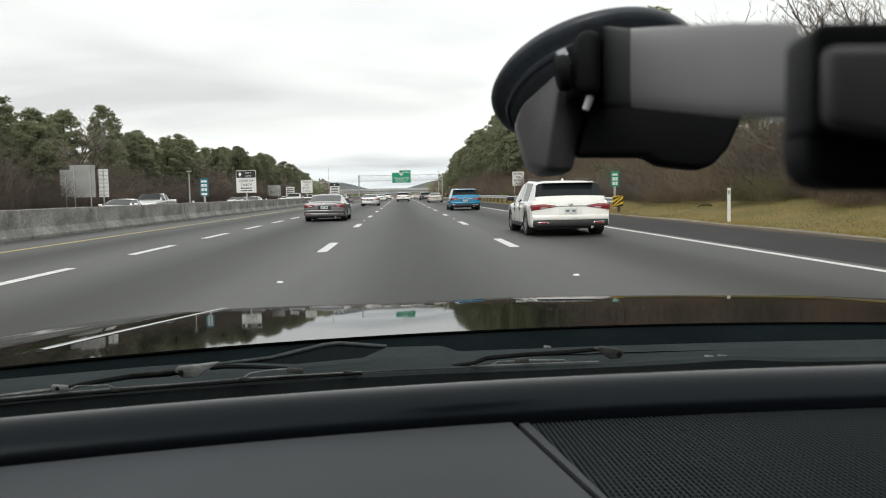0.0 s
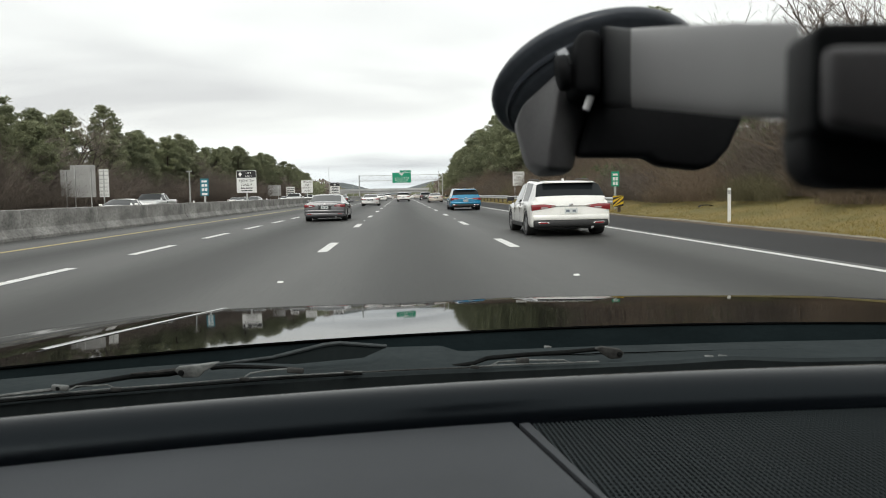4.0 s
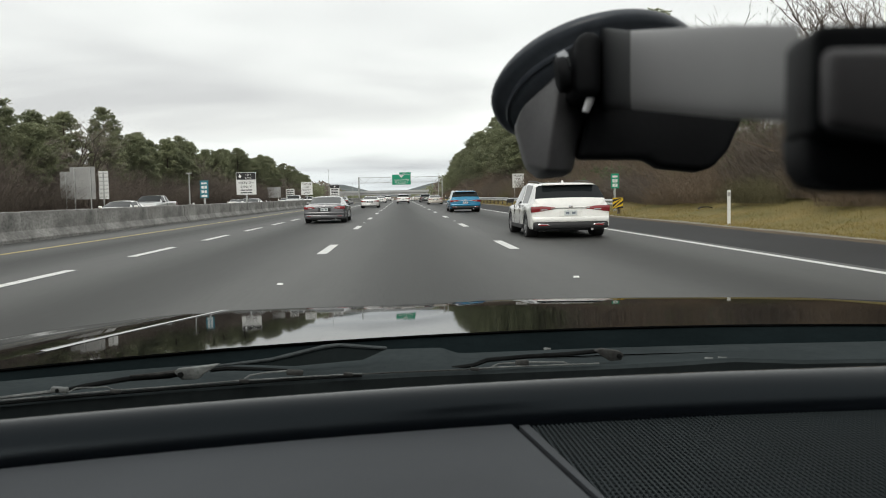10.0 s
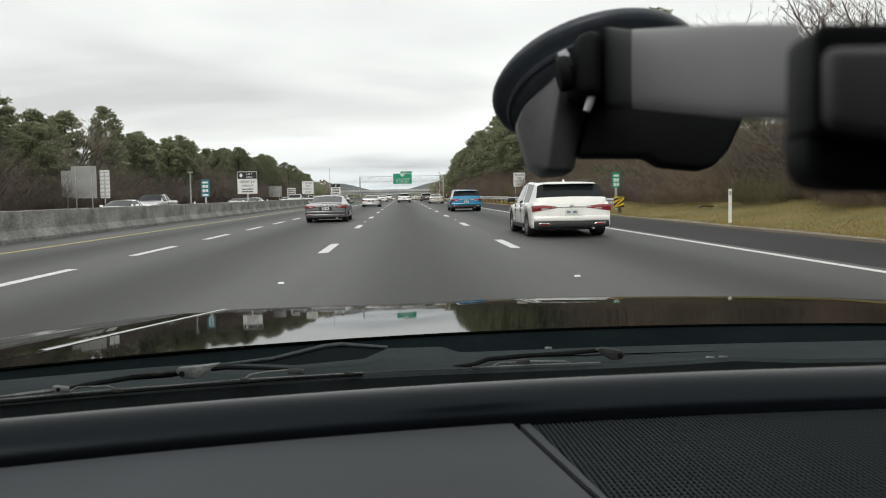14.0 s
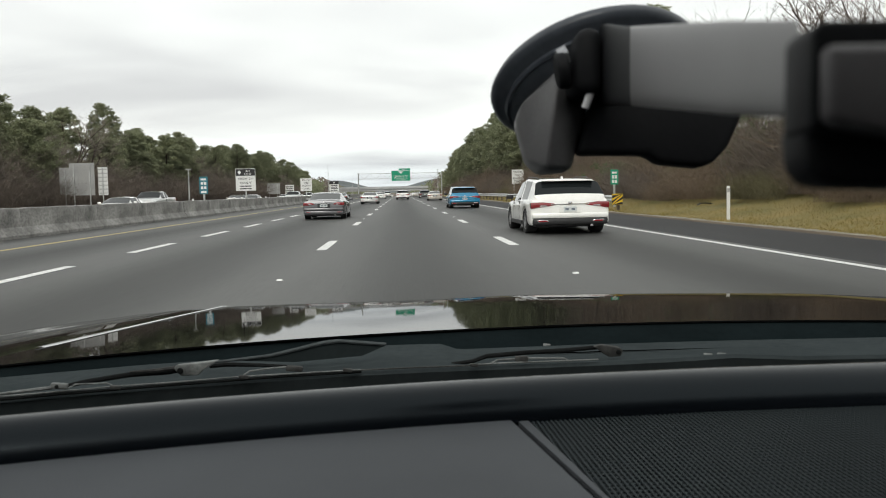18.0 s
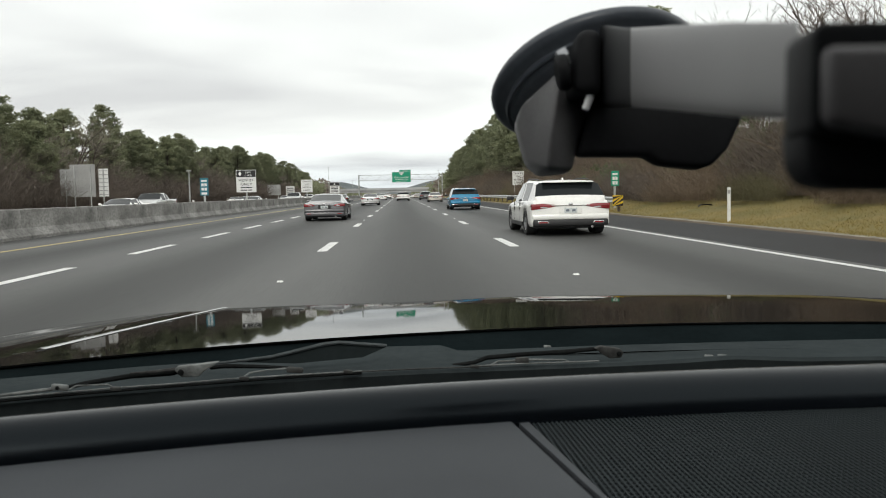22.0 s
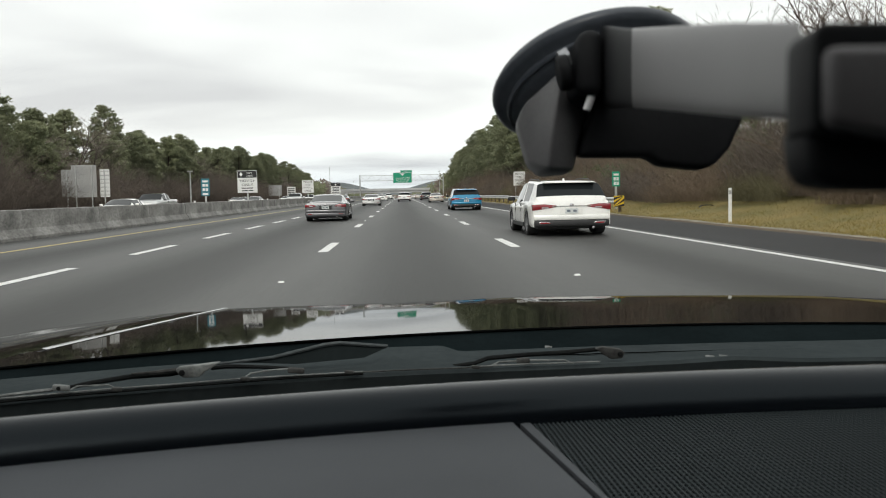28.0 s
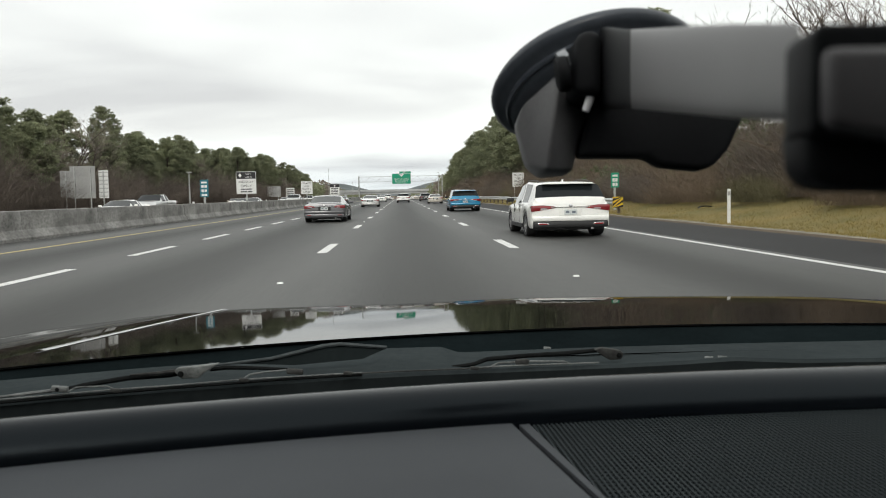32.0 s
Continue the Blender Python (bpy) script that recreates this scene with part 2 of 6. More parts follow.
HEADLINER = material("grey_headliner_fabric", (0.14, 0.137, 0.132), 0.95, vary=0.1, scale=15, fine=400, bump=0.2, bump_size=0.002)
SEAT_CLOTH = material("black_seat_cloth", (0.025, 0.025, 0.026), 0.9, vary=0.2, scale=20, fine=400, bump=0.2, bump_size=0.002)


# ---- mesh helpers ----
class Shape:
    """Vertices and faces gathered for one mesh."""

    def __init__(self):
        self.v, self.f = [], []

    def add(self, verts, faces):
        n = len(self.v)
        self.v += [tuple(p) for p in verts]
        self.f += [tuple(n + i for i in face) for face in faces]
        return self

    def box(self, x0, x1, y0, y1, z0, z1, m=None):
        vs = [Vector((x, y, z)) for x in (x0, x1) for y in (y0, y1) for z in (z0, z1)]
        if m is not None:
            vs = [m @ p for p in vs]
        return self.add(vs, ((0, 1, 3, 2), (4, 6, 7, 5), (0, 4, 5, 1), (2, 3, 7, 6), (0, 2, 6, 4), (1, 5, 7, 3)))

    def tube(self, points, radii, sides=6, caps=True):
        pts = [Vector(p) for p in points]
        rings = []
        for i, p in enumerate(pts):
            d = (pts[min(i + 1, len(pts) - 1)] - pts[max(i - 1, 0)]).normalized()
            a = d.cross(Vector((0, 0, 1)) if abs(d.z) < 0.9 else Vector((1, 0, 0))).normalized()
            b = d.cross(a)
            rings.append([p + (a * math.cos(k * math.tau / sides) + b * math.sin(k * math.tau / sides)) * radii[i] for k in range(sides)])
        faces = []
        for i in range(len(pts) - 1):
            for k in range(sides):
                j = (k + 1) % sides
                faces.append((i * sides + k, i * sides + j, (i + 1) * sides + j, (i + 1) * sides + k))
        if caps:
            faces += [tuple(range(sides))[::-1], tuple((len(pts) - 1) * sides + k for k in range(sides))]
        return self.add([p for r in rings for p in r], faces)

    def grid(self, rows, closed=False):
        n = len(rows[0])
        faces = []
        for i in range(len(rows) - 1):
            for k in range(n if closed else n - 1):
                j = (k + 1) % n
                faces.append((i * n + k, i * n + j, (i + 1) * n + j, (i + 1) * n + k))
        return self.add([p for r in rows for p in r], faces)

    def prism(self, outline, y0, y1):
        """An outline in x and z, drawn out from y0 to y1."""
        n = len(outline)
        vs = [(x, y0, z) for x, z in outline] + [(x, y1, z) for x, z in outline]
        faces = [tuple(range(n)), tuple(range(2 * n - 1, n - 1, -1))]
        faces += [(i, n + i, n + (i + 1) % n, (i + 1) % n) for i in range(n)]
        return self.add(vs, faces)

    def lathe(self, profile, centre, axis="X", sides=20):
        """(radius, along) turned round an axis through centre."""
        rows = []
        for r, a in profile:
            row = []
            for k in range(sides):
                c, s = r * math.cos(k * math.tau / sides), r * math.sin(k * math.tau / sides)
                row.append((a, c, s) if axis == "X" else (c, a, s) if axis == "Y" else (c, s, a))
            rows.append([(p[0] + centre[0], p[1] + centre[1], p[2] + centre[2]) for p in row])
        return self.grid(rows, True)

    def mesh(self, name, mat, smooth=False, bevel=0.0, segments=2, angle=40):
        me = bpy.data.meshes.new(name)
        me.from_pydata(self.v, [], self.f)
        bm = bmesh.new()
        bm.from_mesh(me)
        bmesh.ops.recalc_face_normals(bm, faces=bm.faces) if len(self.f) < 6000 else None
        if bevel:
            edges = [e for e in bm.edges if len(e.link_faces) == 2 and e.calc_face_angle(0) > radians(30)]
            bmesh.ops.bevel(bm, geom=edges, offset=bevel, segments=segments, affect="EDGES", profile=0.5, clamp_overlap=True)
        for face in bm.faces:
            face.smooth = smooth
        if smooth:
            for e in bm.edges:
                e.smooth = not (len(e.link_faces) == 2 and e.calc_face_angle(0) > radians(angle))
        bm.to_mesh(me)
        bm.free()
        if mat:
            me.materials.append(mat)
        return me


def part(name, shape, mat, parent, label="", smooth=False, bevel=0.0, segments=2, angle=40):
    me = shape if isinstance(shape, bpy.types.Mesh) else shape.mesh(name, mat, smooth, bevel, segments, angle)
    ob = new(name, me)
    ob.parent = parent
    if label:
        ob["label"] = label
    return ob


def thing(name, label, category, m=None, group="", kind=""):
    ob = tagged(new(name), label, category, group, kind)
    ob.empty_display_size = 0.2
    if m is not None:
        ob.matrix_basis = m
    return ob


def solid(name, shape, mat, label, category="", kind="", group="", smooth=False, bevel=0.0, m=None, segments=2, angle=40):
    ob = tagged(new(name, shape.mesh(name, mat, smooth, bevel, segments, angle)), label, category, group, kind)
    if m is not None:
        ob.matrix_basis = m
    return ob


def lettering(text, size, mat, parent, x, z, y=0.0, name="lettering"):
    """Raised letters in the xz plane, centred on x, facing -y."""
    cu = bpy.data.curves.new(name, "FONT")
    cu.body, cu.size, cu.align_x, cu.extrude, cu.resolution_u = text, size, "CENTER", 0.004, 2
    tmp = bpy.data.objects.new(name, cu)
    scene.collection.objects.link(tmp)
    me = bpy.data.meshes.new_from_object(tmp.evaluated_get(bpy.context.evaluated_depsgraph_get()))
    bpy.data.objects.remove(tmp)
    me.transform(Matrix.Diagonal((1.0, 1.0, 0.82, 1)) @ pose(0, 0, 0, 90, 0, 0))
    me.materials.clear()
    me.materials.append(mat)
    ob = new(name, me)
    ob.parent = parent
    ob.matrix_basis = pose(x, y, z)
    return tagged(ob, kind="stuff")


# pale colour paints the sky's highlight along the black hood's edge
HOOD_EDGE_SHEEN = material("hood_edge_sky_sheen", (0.30, 0.30, 0.30), 0.3, 0.3, vary=0.1, scale=9, fine=300, bump=0, coat=1.0)
ARM_BLACK = material("dull_black_wiper_enamel", (0.012, 0.013, 0.013), 0.9, vary=0.25, scale=40, fine=300, bump=0.05, bump_size=0.001, spec=0.04)
RIB = material("grille_rib_plastic", (0.031, 0.0375, 0.040), 0.75, vary=0.1, scale=9, fine=700, bump=0, spec=0.06)


def thin_glass(name, colour, gloss):
    m = bpy.data.materials.new(name)
    m.use_nodes = True
    nodes, links = m.node_tree.nodes, m.node_tree.links
    nodes.remove(nodes["Principled BSDF"])
    a, b, c = nodes.new("ShaderNodeBsdfTransparent"), nodes.new("ShaderNodeBsdfGlossy"), nodes.new("ShaderNodeMixShader")
    a.inputs["Color"].default_value = (*colour, 1)
    b.inputs["Roughness"].default_value = 0.02
    c.inputs[0].default_value = gloss
    links.new(a.outputs[0], c.inputs[1])
    links.new(b.outputs[0], c.inputs[2])
    links.new(c.outputs[0], nodes["Material Output"].inputs["Surface"])
    return m


SCREEN_GLASS = thin_glass("clear_windscreen_glass", (0.97, 0.985, 0.975), 0.012)
TINTED_GLASS = thin_glass("tinted_window_glass", (0.11, 0.12, 0.12), 0.06)
COWL_DIM = material("shaded_cowl_plastic", (0.024, 0.030, 0.031), 0.9, vary=0.12, scale=14, fine=150, bump=0.05, bump_size=0.002, spec=0.0)
COWL_RIDGE = material("pale_cowl_moulding", (0.075, 0.085, 0.088), 0.75, vary=0.25, scale=14, fine=150, bump=0.1, bump_size=0.002, spec=0.1)
COWL_LIGHT = material("pale_cowl_plastic", (0.042, 0.050, 0.052), 0.8, vary=0.12, scale=14, fine=150, bump=0.1, bump_size=0.002, spec=0.0)

# ---- land, road and barrier ----
def smoothstep(a, b, x):
    t = min(1.0, max(0.0, (x - a) / (b - a)))
    return t * t * (3 - 2 * t)


def grade(y):
    """The road sinks gently into a dip far ahead."""
    return -4.2 * smoothstep(170, 760, y)


def land(x, y):
    z = grade(y)
    if x > 9.3:
        z += 0.95 * smoothstep(9.6, 16.5, x) + 1.6 * smoothstep(16, 60, x) + 0.06 * noise.noise((x * 0.4, y * 0.15, 0))
    elif x < -27:
        z += 0.5 * smoothstep(-27, -34, x) * -1 * -1 + 2.0 * smoothstep(-40, -90, x)
    if -27.4 < x < 9.3:
        z -= 0.05
    if y > 1200:
        z += 4.2 * smoothstep(1200, 2200, y)
    return z


def lines(*spans):
    out = []
    for a, b, n in spans:
        out += [a + (b - a) * i / n for i in range(n)]
    return out + [spans[-1][1]]


xs = lines((-4000, -400, 8), (-400, -60, 8), (-60, -27.5, 8), (-27.5, 9.3, 6), (9.3, 20, 14), (20, 60, 8), (60, 400, 8), (400, 4000, 8))
ys = lines((-600, -60, 6), (-60, 0, 10), (0, 100, 60), (100, 400, 50), (400, 1200, 30), (1200, 4900, 16))
ground = Shape()
ground.grid([[(x, y, land(x, y)) for x in xs] for y in ys])
solid("ground", ground, LEAF_LITTER, "brown leaf-littered ground beside the highway", "ground", "structure", smooth=True)
verge = Shape()
vx = lines((9.3, 17.5, 24))
verge.grid([[(x, y, land(x, y) + 0.012 * min(1, (x - 9.3) * 4) * (1 if x < 17.2 else -6)) for x in vx] for y in lines((-60, 0, 20), (0, 120, 160), (120, 600, 60))])
solid("grass_verge", verge, GRASS_GROUND, "dormant tan and green grass verge sloping up from the shoulder", "grass", "structure", smooth=True)


def strip(x0, x1, y0, y1, step, lift, cols=1):
    s = Shape()
    n = max(1, int((y1 - y0) / step))
    s.grid([[(x0 + (x1 - x0) * k / cols, y0 + (y1 - y0) * i / n, grade(y0 + (y1 - y0) * i / n) + lift) for k in range(cols + 1)] for i in range(n + 1)])
    return s


ROAD_X0, EDGE_L, LINE_L, LINE_M, LINE_R, EDGE_R, ROAD_X1 = -10.9, -8.35, -5.16, -1.50, 2.16, 5.86, 9.35
road = solid("road", strip(ROAD_X0, 6.15, -150, 1400, 8, 0.0, 4), ASPHALT, "worn grey asphalt highway with dashed lane lines", "road", "structure")
solid("road_shoulder", strip(6.15, ROAD_X1, -150, 1400, 8, -0.004, 2), SHOULDER, "darker asphalt shoulder beside the right lane", "road", "structure")
solid("opposite_road", strip(-27.2, -11.3, -150, 1400, 8, 0.0, 2), ASPHALT, "grey asphalt of the opposite carriageway", "road", "structure")
part("edge_line", strip(EDGE_R - 0.075, EDGE_R + 0.075, -100, 1000, 6, 0.006), PAINT_WHITE, road, "solid white edge line")
part("edge_line", strip(EDGE_L - 0.07, EDGE_L + 0.07, -100, 1000, 6, 0.006), PAINT_YELLOW, road, "faded yellow edge line")
part("edge_line", strip(-13.2, -13.06, -100, 1000, 6, 0.006), PAINT_YELLOW, road, "faded yellow edge line")

# sand and grit swept against the grass
grit = Shape()
grit.grid([[(9.22 + 0.10 * noise.noise((y * 0.9, 0, 5)), y, grade(y) + 0.003), (9.36, y, land(9.36, y) + 0.020), (9.52 + 0.16 * noise.noise((y * 0.7, 3, 1)), y, land(9.52, y) + 0.016)] for y in lines((-20, 160, 300))])
solid("sandy_edge", grit, SAND, "pale strip of sand and grit along the shoulder", "sand", "stuff")
scrap = Shape()
scrap.grid([[(12.0 + 0.42 * u + 0.05 * math.sin(5 * u), 33.5 + v * 0.11 + 0.25 * u, land(12.0, 33.5) + 0.03 + 0.07 * (1 - u * u) + (0.03 if v else 0)) for v in (-1, 0, 1)] for u in [-1 + k / 5 for k in range(11)]])
scrap.grid([[(x, y, z - 0.012) for x, y, z in scrap.v[3 * k:3 * k + 3]] for k in range(11)])
solid("tyre_scrap", scrap, RUBBER, "curled black strip of torn tyre rubber on the grass", "debris", smooth=True)

# lane dashes, three metres long, twelve apart; six apart beside the carpool lane
dash = Shape()
for i in range(6):
    a, b = i * 0.5, i * 0.5 + 0.5
    dash.add([(-0.095, a, 0), (0.095, a, 0), (0.095, b, 0), (-0.095, b, 0)], [(0, 1, 2, 3)])
dash.add([(-0.097, -0.01, -0.006), (0.097, -0.01, -0.006), (0.095, 0, 0), (-0.095, 0, 0)], [(0, 1, 2, 3)])
dash_mesh = dash.mesh("lane_dash", PAINT_WHITE)
for line_x, phase in ((LINE_M, 4.1), (LINE_R, 4.3), (LINE_L, 4.6), (-16.8, 2.0), (-20.5, 5.0)):
    gap = 6.095 if line_x == LINE_L else 12.19
    for i in range(64 if line_x == LINE_L else 34 if line_x > -10 else 16):
        y = phase + gap * (i - 1)
        d = part("lane_dash", dash_mesh, None, road)
        d.matrix_basis = pose(line_x + random.uniform(-0.01, 0.01), y, grade(y) + 0.006)
marker = Shape()
marker.add([(-0.038, -0.038, 0), (0.038, -0.038, 0), (0.038, 0.038, 0), (-0.038, 0.038, 0), (-0.03, -0.018, 0.018), (0.03, -0.018, 0.018), (0.03, 0.025, 0.018), (-0.03, 0.025, 0.018)],
           [(4, 5, 6, 7), (0, 1, 5, 4), (1, 2, 6, 5), (2, 3, 7, 6), (3, 0, 4, 7)])
marker_mesh = marker.mesh("road_stud", PAINT_WHITE)
for line_x in (LINE_M, LINE_R, LINE_L):
    for i in range(10):
        y = 10.6 + 24.38 * i
        part("road_stud", marker_mesh, None, road).matrix_basis = pose(line_x, y, grade(y) + 0.004)

# concrete median barrier, in cast lengths
PROFILE = ((-0.31, 0.0), (-0.31, 0.08), (-0.14, 0.30), (-0.095, 0.82), (-0.07, 0.84), (0.07, 0.84), (0.095, 0.82), (0.14, 0.30), (0.31, 0.08), (0.31, 0.0))
barrier_meshes = []
for k in range(4):
    s = Shape()
    rows = []
    for i in range(9):
        y = 0.012 + (6.076) * i / 8
        chip = 0.0 if 0 < i < 8 else 0.012
        rows.append([(x * (1 - chip * 2) + random.uniform(-0.004, 0.004), y, max(0.0, z - (chip if z > 0.5 else 0)) + (random.uniform(-0.006, 0.006) if z > 0.1 else 0)) for x, z in PROFILE])
    s.grid(rows)
    n = len(PROFILE)
    s.add(rows[0], [tuple(range(n))])
    s.add(rows[-1], [tuple(range(n))[::-1]])
    barrier_meshes.append(s.mesh("barrier_length", CONCRETE, smooth=True, angle=25))
barrier = thing("median_barrier", "weathered grey concrete median barrier cast in lengths, stained and chipped", "barrier", kind="structure")
BARRIER_X = -10.75
for i in range(84):
    y = -18 + 6.1 * i
    seg = part("barrier_length", barrier_meshes[i % 4], None, barrier)
    seg.matrix_basis = pose(BARRIER_X + random.uniform(-0.012, 0.012), y, grade(y), math.degrees(math.atan2(grade(y + 6.1) - grade(y), 6.1)), 0, random.uniform(-0.1, 0.1))
stud = Shape()
stud.box(-0.05, 0.05, -0.02, 0.02, 0.0, 0.11)
stud_mesh = stud.mesh("barrier_reflector", SIGN_WHITE, bevel=0.01)
for i in range(16):
    y = 21 + 24.4 * i
    part("barrier_reflector", stud_mesh, None, barrier).matrix_basis = pose(BARRIER_X, y, grade(y) + 0.825)
far_barrier = Shape()
for i in range(60):
    y = -18 + 6.1 * 84 + i * 10
    far_barrier.box(BARRIER_X - 0.2, BARRIER_X + 0.2, y, y + 9.95, grade(y) - 0.3, grade(y) + 0.8)
tagged(part("far_barrier_length", far_barrier, CONCRETE, barrier), kind="stuff")

# crumbled concrete and grit along the barrier's foot
crumbs = Shape()
rc = random.Random(3)
for k in range(520):
    y = 6 + rc.random() ** 1.6 * 110
    x, r = BARRIER_X + 0.36 + abs(rc.gauss(0, 0.12)), rc.uniform(0.008, 0.035)
    pts = [(x + r * math.cos(a) * rc.uniform(0.7, 1.2), y + r * math.sin(a) * rc.uniform(0.7, 1.2), 0.001) for a in (0, 1.6, 3.1, 4.7)]
    crumbs.add(pts + [(x, y, r * rc.uniform(0.4, 0.9))], [(0, 1, 4), (1, 2, 4), (2, 3, 4), (3, 0, 4)])
solid("concrete_crumbs", crumbs, CONCRETE, "pale concrete crumbs and grit along the barrier foot", "debris", "stuff")

# ---- bridge, hills ----
bridge = thing("overpass", "pale concrete road bridge spanning the highway far ahead", "bridge", kind="structure")
BY = 480
bz = grade(BY) + 4.2
s = Shape()
s.box(-75, 60, BY, BY + 11, bz + 1.15, bz + 1.55)
part("deck", s, BRIDGE, bridge)
for k in range(5):
    s = Shape()
    s.box(-75, 60, BY + 0.6 + 2.3 * k, BY + 1.0 + 2.3 * k, bz, bz + 1.15)
    part("girder", s, BRIDGE, bridge)
for y in (BY, BY + 10.7):
    s = Shape()
    s.box(-75, 60, y, y + 0.3, bz + 1.55, bz + 2.45)
    part("parapet", s, BRIDGE, bridge)
for x in (-30.5, -10.9, 12.5):
    for k in range(3):
        s = Shape()
        s.tube([(x, BY + 1.5 + 4 * k, grade(BY) - 0.5), (x, BY + 1.5 + 4 * k, bz - 0.7)], [0.5, 0.5], 10)
        part("pier", s, BRIDGE, bridge, smooth=True)
    s = Shape()
    s.box(x - 0.6, x + 0.6, BY + 0.3, BY + 10.7, bz - 0.7, bz)
    part("pier_cap", s, BRIDGE, bridge)

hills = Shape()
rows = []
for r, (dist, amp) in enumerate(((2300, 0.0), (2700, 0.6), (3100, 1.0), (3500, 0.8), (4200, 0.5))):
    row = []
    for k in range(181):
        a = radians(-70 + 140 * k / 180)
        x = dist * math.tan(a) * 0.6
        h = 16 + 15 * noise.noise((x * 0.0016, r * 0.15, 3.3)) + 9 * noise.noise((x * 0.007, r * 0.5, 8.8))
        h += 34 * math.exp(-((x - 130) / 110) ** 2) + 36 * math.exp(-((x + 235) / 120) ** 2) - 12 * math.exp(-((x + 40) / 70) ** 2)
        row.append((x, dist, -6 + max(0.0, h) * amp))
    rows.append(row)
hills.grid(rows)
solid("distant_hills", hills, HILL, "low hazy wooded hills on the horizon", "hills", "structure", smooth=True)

# ---- guard rail, signs, gantries, poles ----
W_RAIL = ((0, -0.155), (0.035, -0.13), (0.08, -0.10), (0.08, -0.06), (0.02, -0.02), (0.02, 0.02), (0.08, 0.06), (0.08, 0.10), (0.035, 0.13), (0, 0.155))


def guard_rail(x, y0, y1, label, marker=True):
    g = thing("guard_rail", label, "guard rail", pose(x, y0, land(x, y0)))
    n = int((y1 - y0) / 3.81)
    rail = Shape()
    rows = []
    for i in range(n + 1):
        zz = land(x, y0 + i * 3.81) - land(x, y0)
        rows.append([(-0.10 - u, i * 3.81, zz + 0.55 + v) for u, v in W_RAIL])
    rail.grid(rows)
    rail.grid([[(p[0] + 0.012, p[1], p[2]) for p in r] for r in rows])
    part("rail", rail, GALV, g, "galvanised corrugated rail", smooth=True, angle=60)
    post, block = Shape(), Shape()
    post.box(-0.06, 0.06, -0.075, 0.075, -0.3, 0.72)
    block.box(-0.10, -0.06, -0.07, 0.07, 0.38, 0.70)
    pm, bmm = post.mesh("post", POST_WOOD, bevel=0.01), block.mesh("spacer_block", POST_WOOD)
    for i in range(min(n + 1, 60)):
        for name, me in (("post", pm), ("spacer_block", bmm)):
            part(name, me, None, g).matrix_basis = pose(0.02, i * 3.81, land(x, y0 + i * 3.81) - land(x, y0))
    if marker:
        nose = Shape()
        nose.grid([[(-0.10 - 0.085 * math.sin(a) - 0.02, -0.35 * math.cos(a), z) for a in (0, 0.4, 0.8, 1.2, 1.57)] for z in (0.36, 0.55, 0.74)])
        part("end_nose", nose, GALV, g, "rounded end terminal", smooth=True)
        board = Shape()
        board.box(-0.36, 0.12, -0.40, -0.375, 0.28, 0.78)
        b = part("hazard_board", board, SIGN_YELLOW, g, "yellow and black striped hazard board", bevel=0.004)
        for k in range(4):
            s = Shape()
            x0, z0 = -0.36, 0.28
            lo, hi = -0.42 + k * 0.24, -0.42 + k * 0.24 + 0.12
            poly = []
            for c in (lo, hi):
                pts = [(x0 + u, z0 + c + u * 0.9) for u in (0.0, 0.48)]
                poly.append(pts)
            quad = [poly[0][0], poly[0][1], poly[1][1], poly[1][0]]
            quad = [(px, min(0.78, max(0.28, pz))) for px, pz in quad]
            s.add([(px, -0.404, pz) for px, pz in quad], [(0, 1, 2, 3)])
            part("stripe", s, SIGN_BLACK, b, "black diagonal stripe")
    return g


guard_rail(10.05, 39.5, 172, "galvanised steel guard rail on timber posts with a striped end board")


def panel_sign(name, m, width, height, bottom, face, label, category, posts=2, back=False, ribs=0, post_mat=GALV):
    t = thing(name, label, category, m)
    s = Shape()
    s.box(-width / 2, width / 2, -0.03, 0.0, bottom, bottom + height)
    p = part("panel", s, face, t, bevel=0.006)
    if back:
        for k in range(ribs):
            r = Shape()
            zz = bottom + height * (k + 0.5) / ribs
            r.box(-width / 2 + 0.03, width / 2 - 0.03, -0.055, -0.031, zz - 0.03, zz + 0.03)
            part("rib", r, SIGN_BACK, p)
    spread = [0.0] if posts == 1 else [(-0.5 + k / (posts - 1)) * width * 0.64 for k in range(posts)]
    for x in spread:
        s = Shape()
        s.box(x - 0.05, x + 0.05, 0.004, 0.09, -0.3, bottom + height * 0.95)
        if back:
            s = Shape()
            s.box(x - 0.05, x + 0.05, -0.13, -0.06, -0.3, bottom + height * 0.97)
        part("post", s, post_mat, t, bevel=0.006)
    return t, p


def bars(parent, rows, x0, x1, mat, y=-0.034):
    """Unreadable writing: plain bars, one a word."""
    for z, h, words in rows:
        total = sum(words) + 0.25 * (len(words) - 1)
        u = x0
        for w in words:
            ww = (x1 - x0) * w / total
            s = Shape()
            s.box(u, u + ww, y, y + 0.003, z, z + h)
            part("text_bar", s, mat, parent)
            u += ww + (x1 - x0) * 0.25 / total


# backs of signs that face the opposite traffic
SB_X = -29.5
t, p = panel_sign("road_sign", pose(SB_X, 82, land(SB_X, 82)), 2.3, 3.0, 1.2, SIGN_BACK, "grey back of a large ribbed road sign on posts", "road sign", 2, True, 9)
t, p = panel_sign("road_sign", pose(SB_X - 1.75, 82.6, land(SB_X, 82)), 1.1, 2.5, 1.3, SIGN_BACK, "grey back of a narrow road sign panel on a post", "road sign", 1, True, 7)
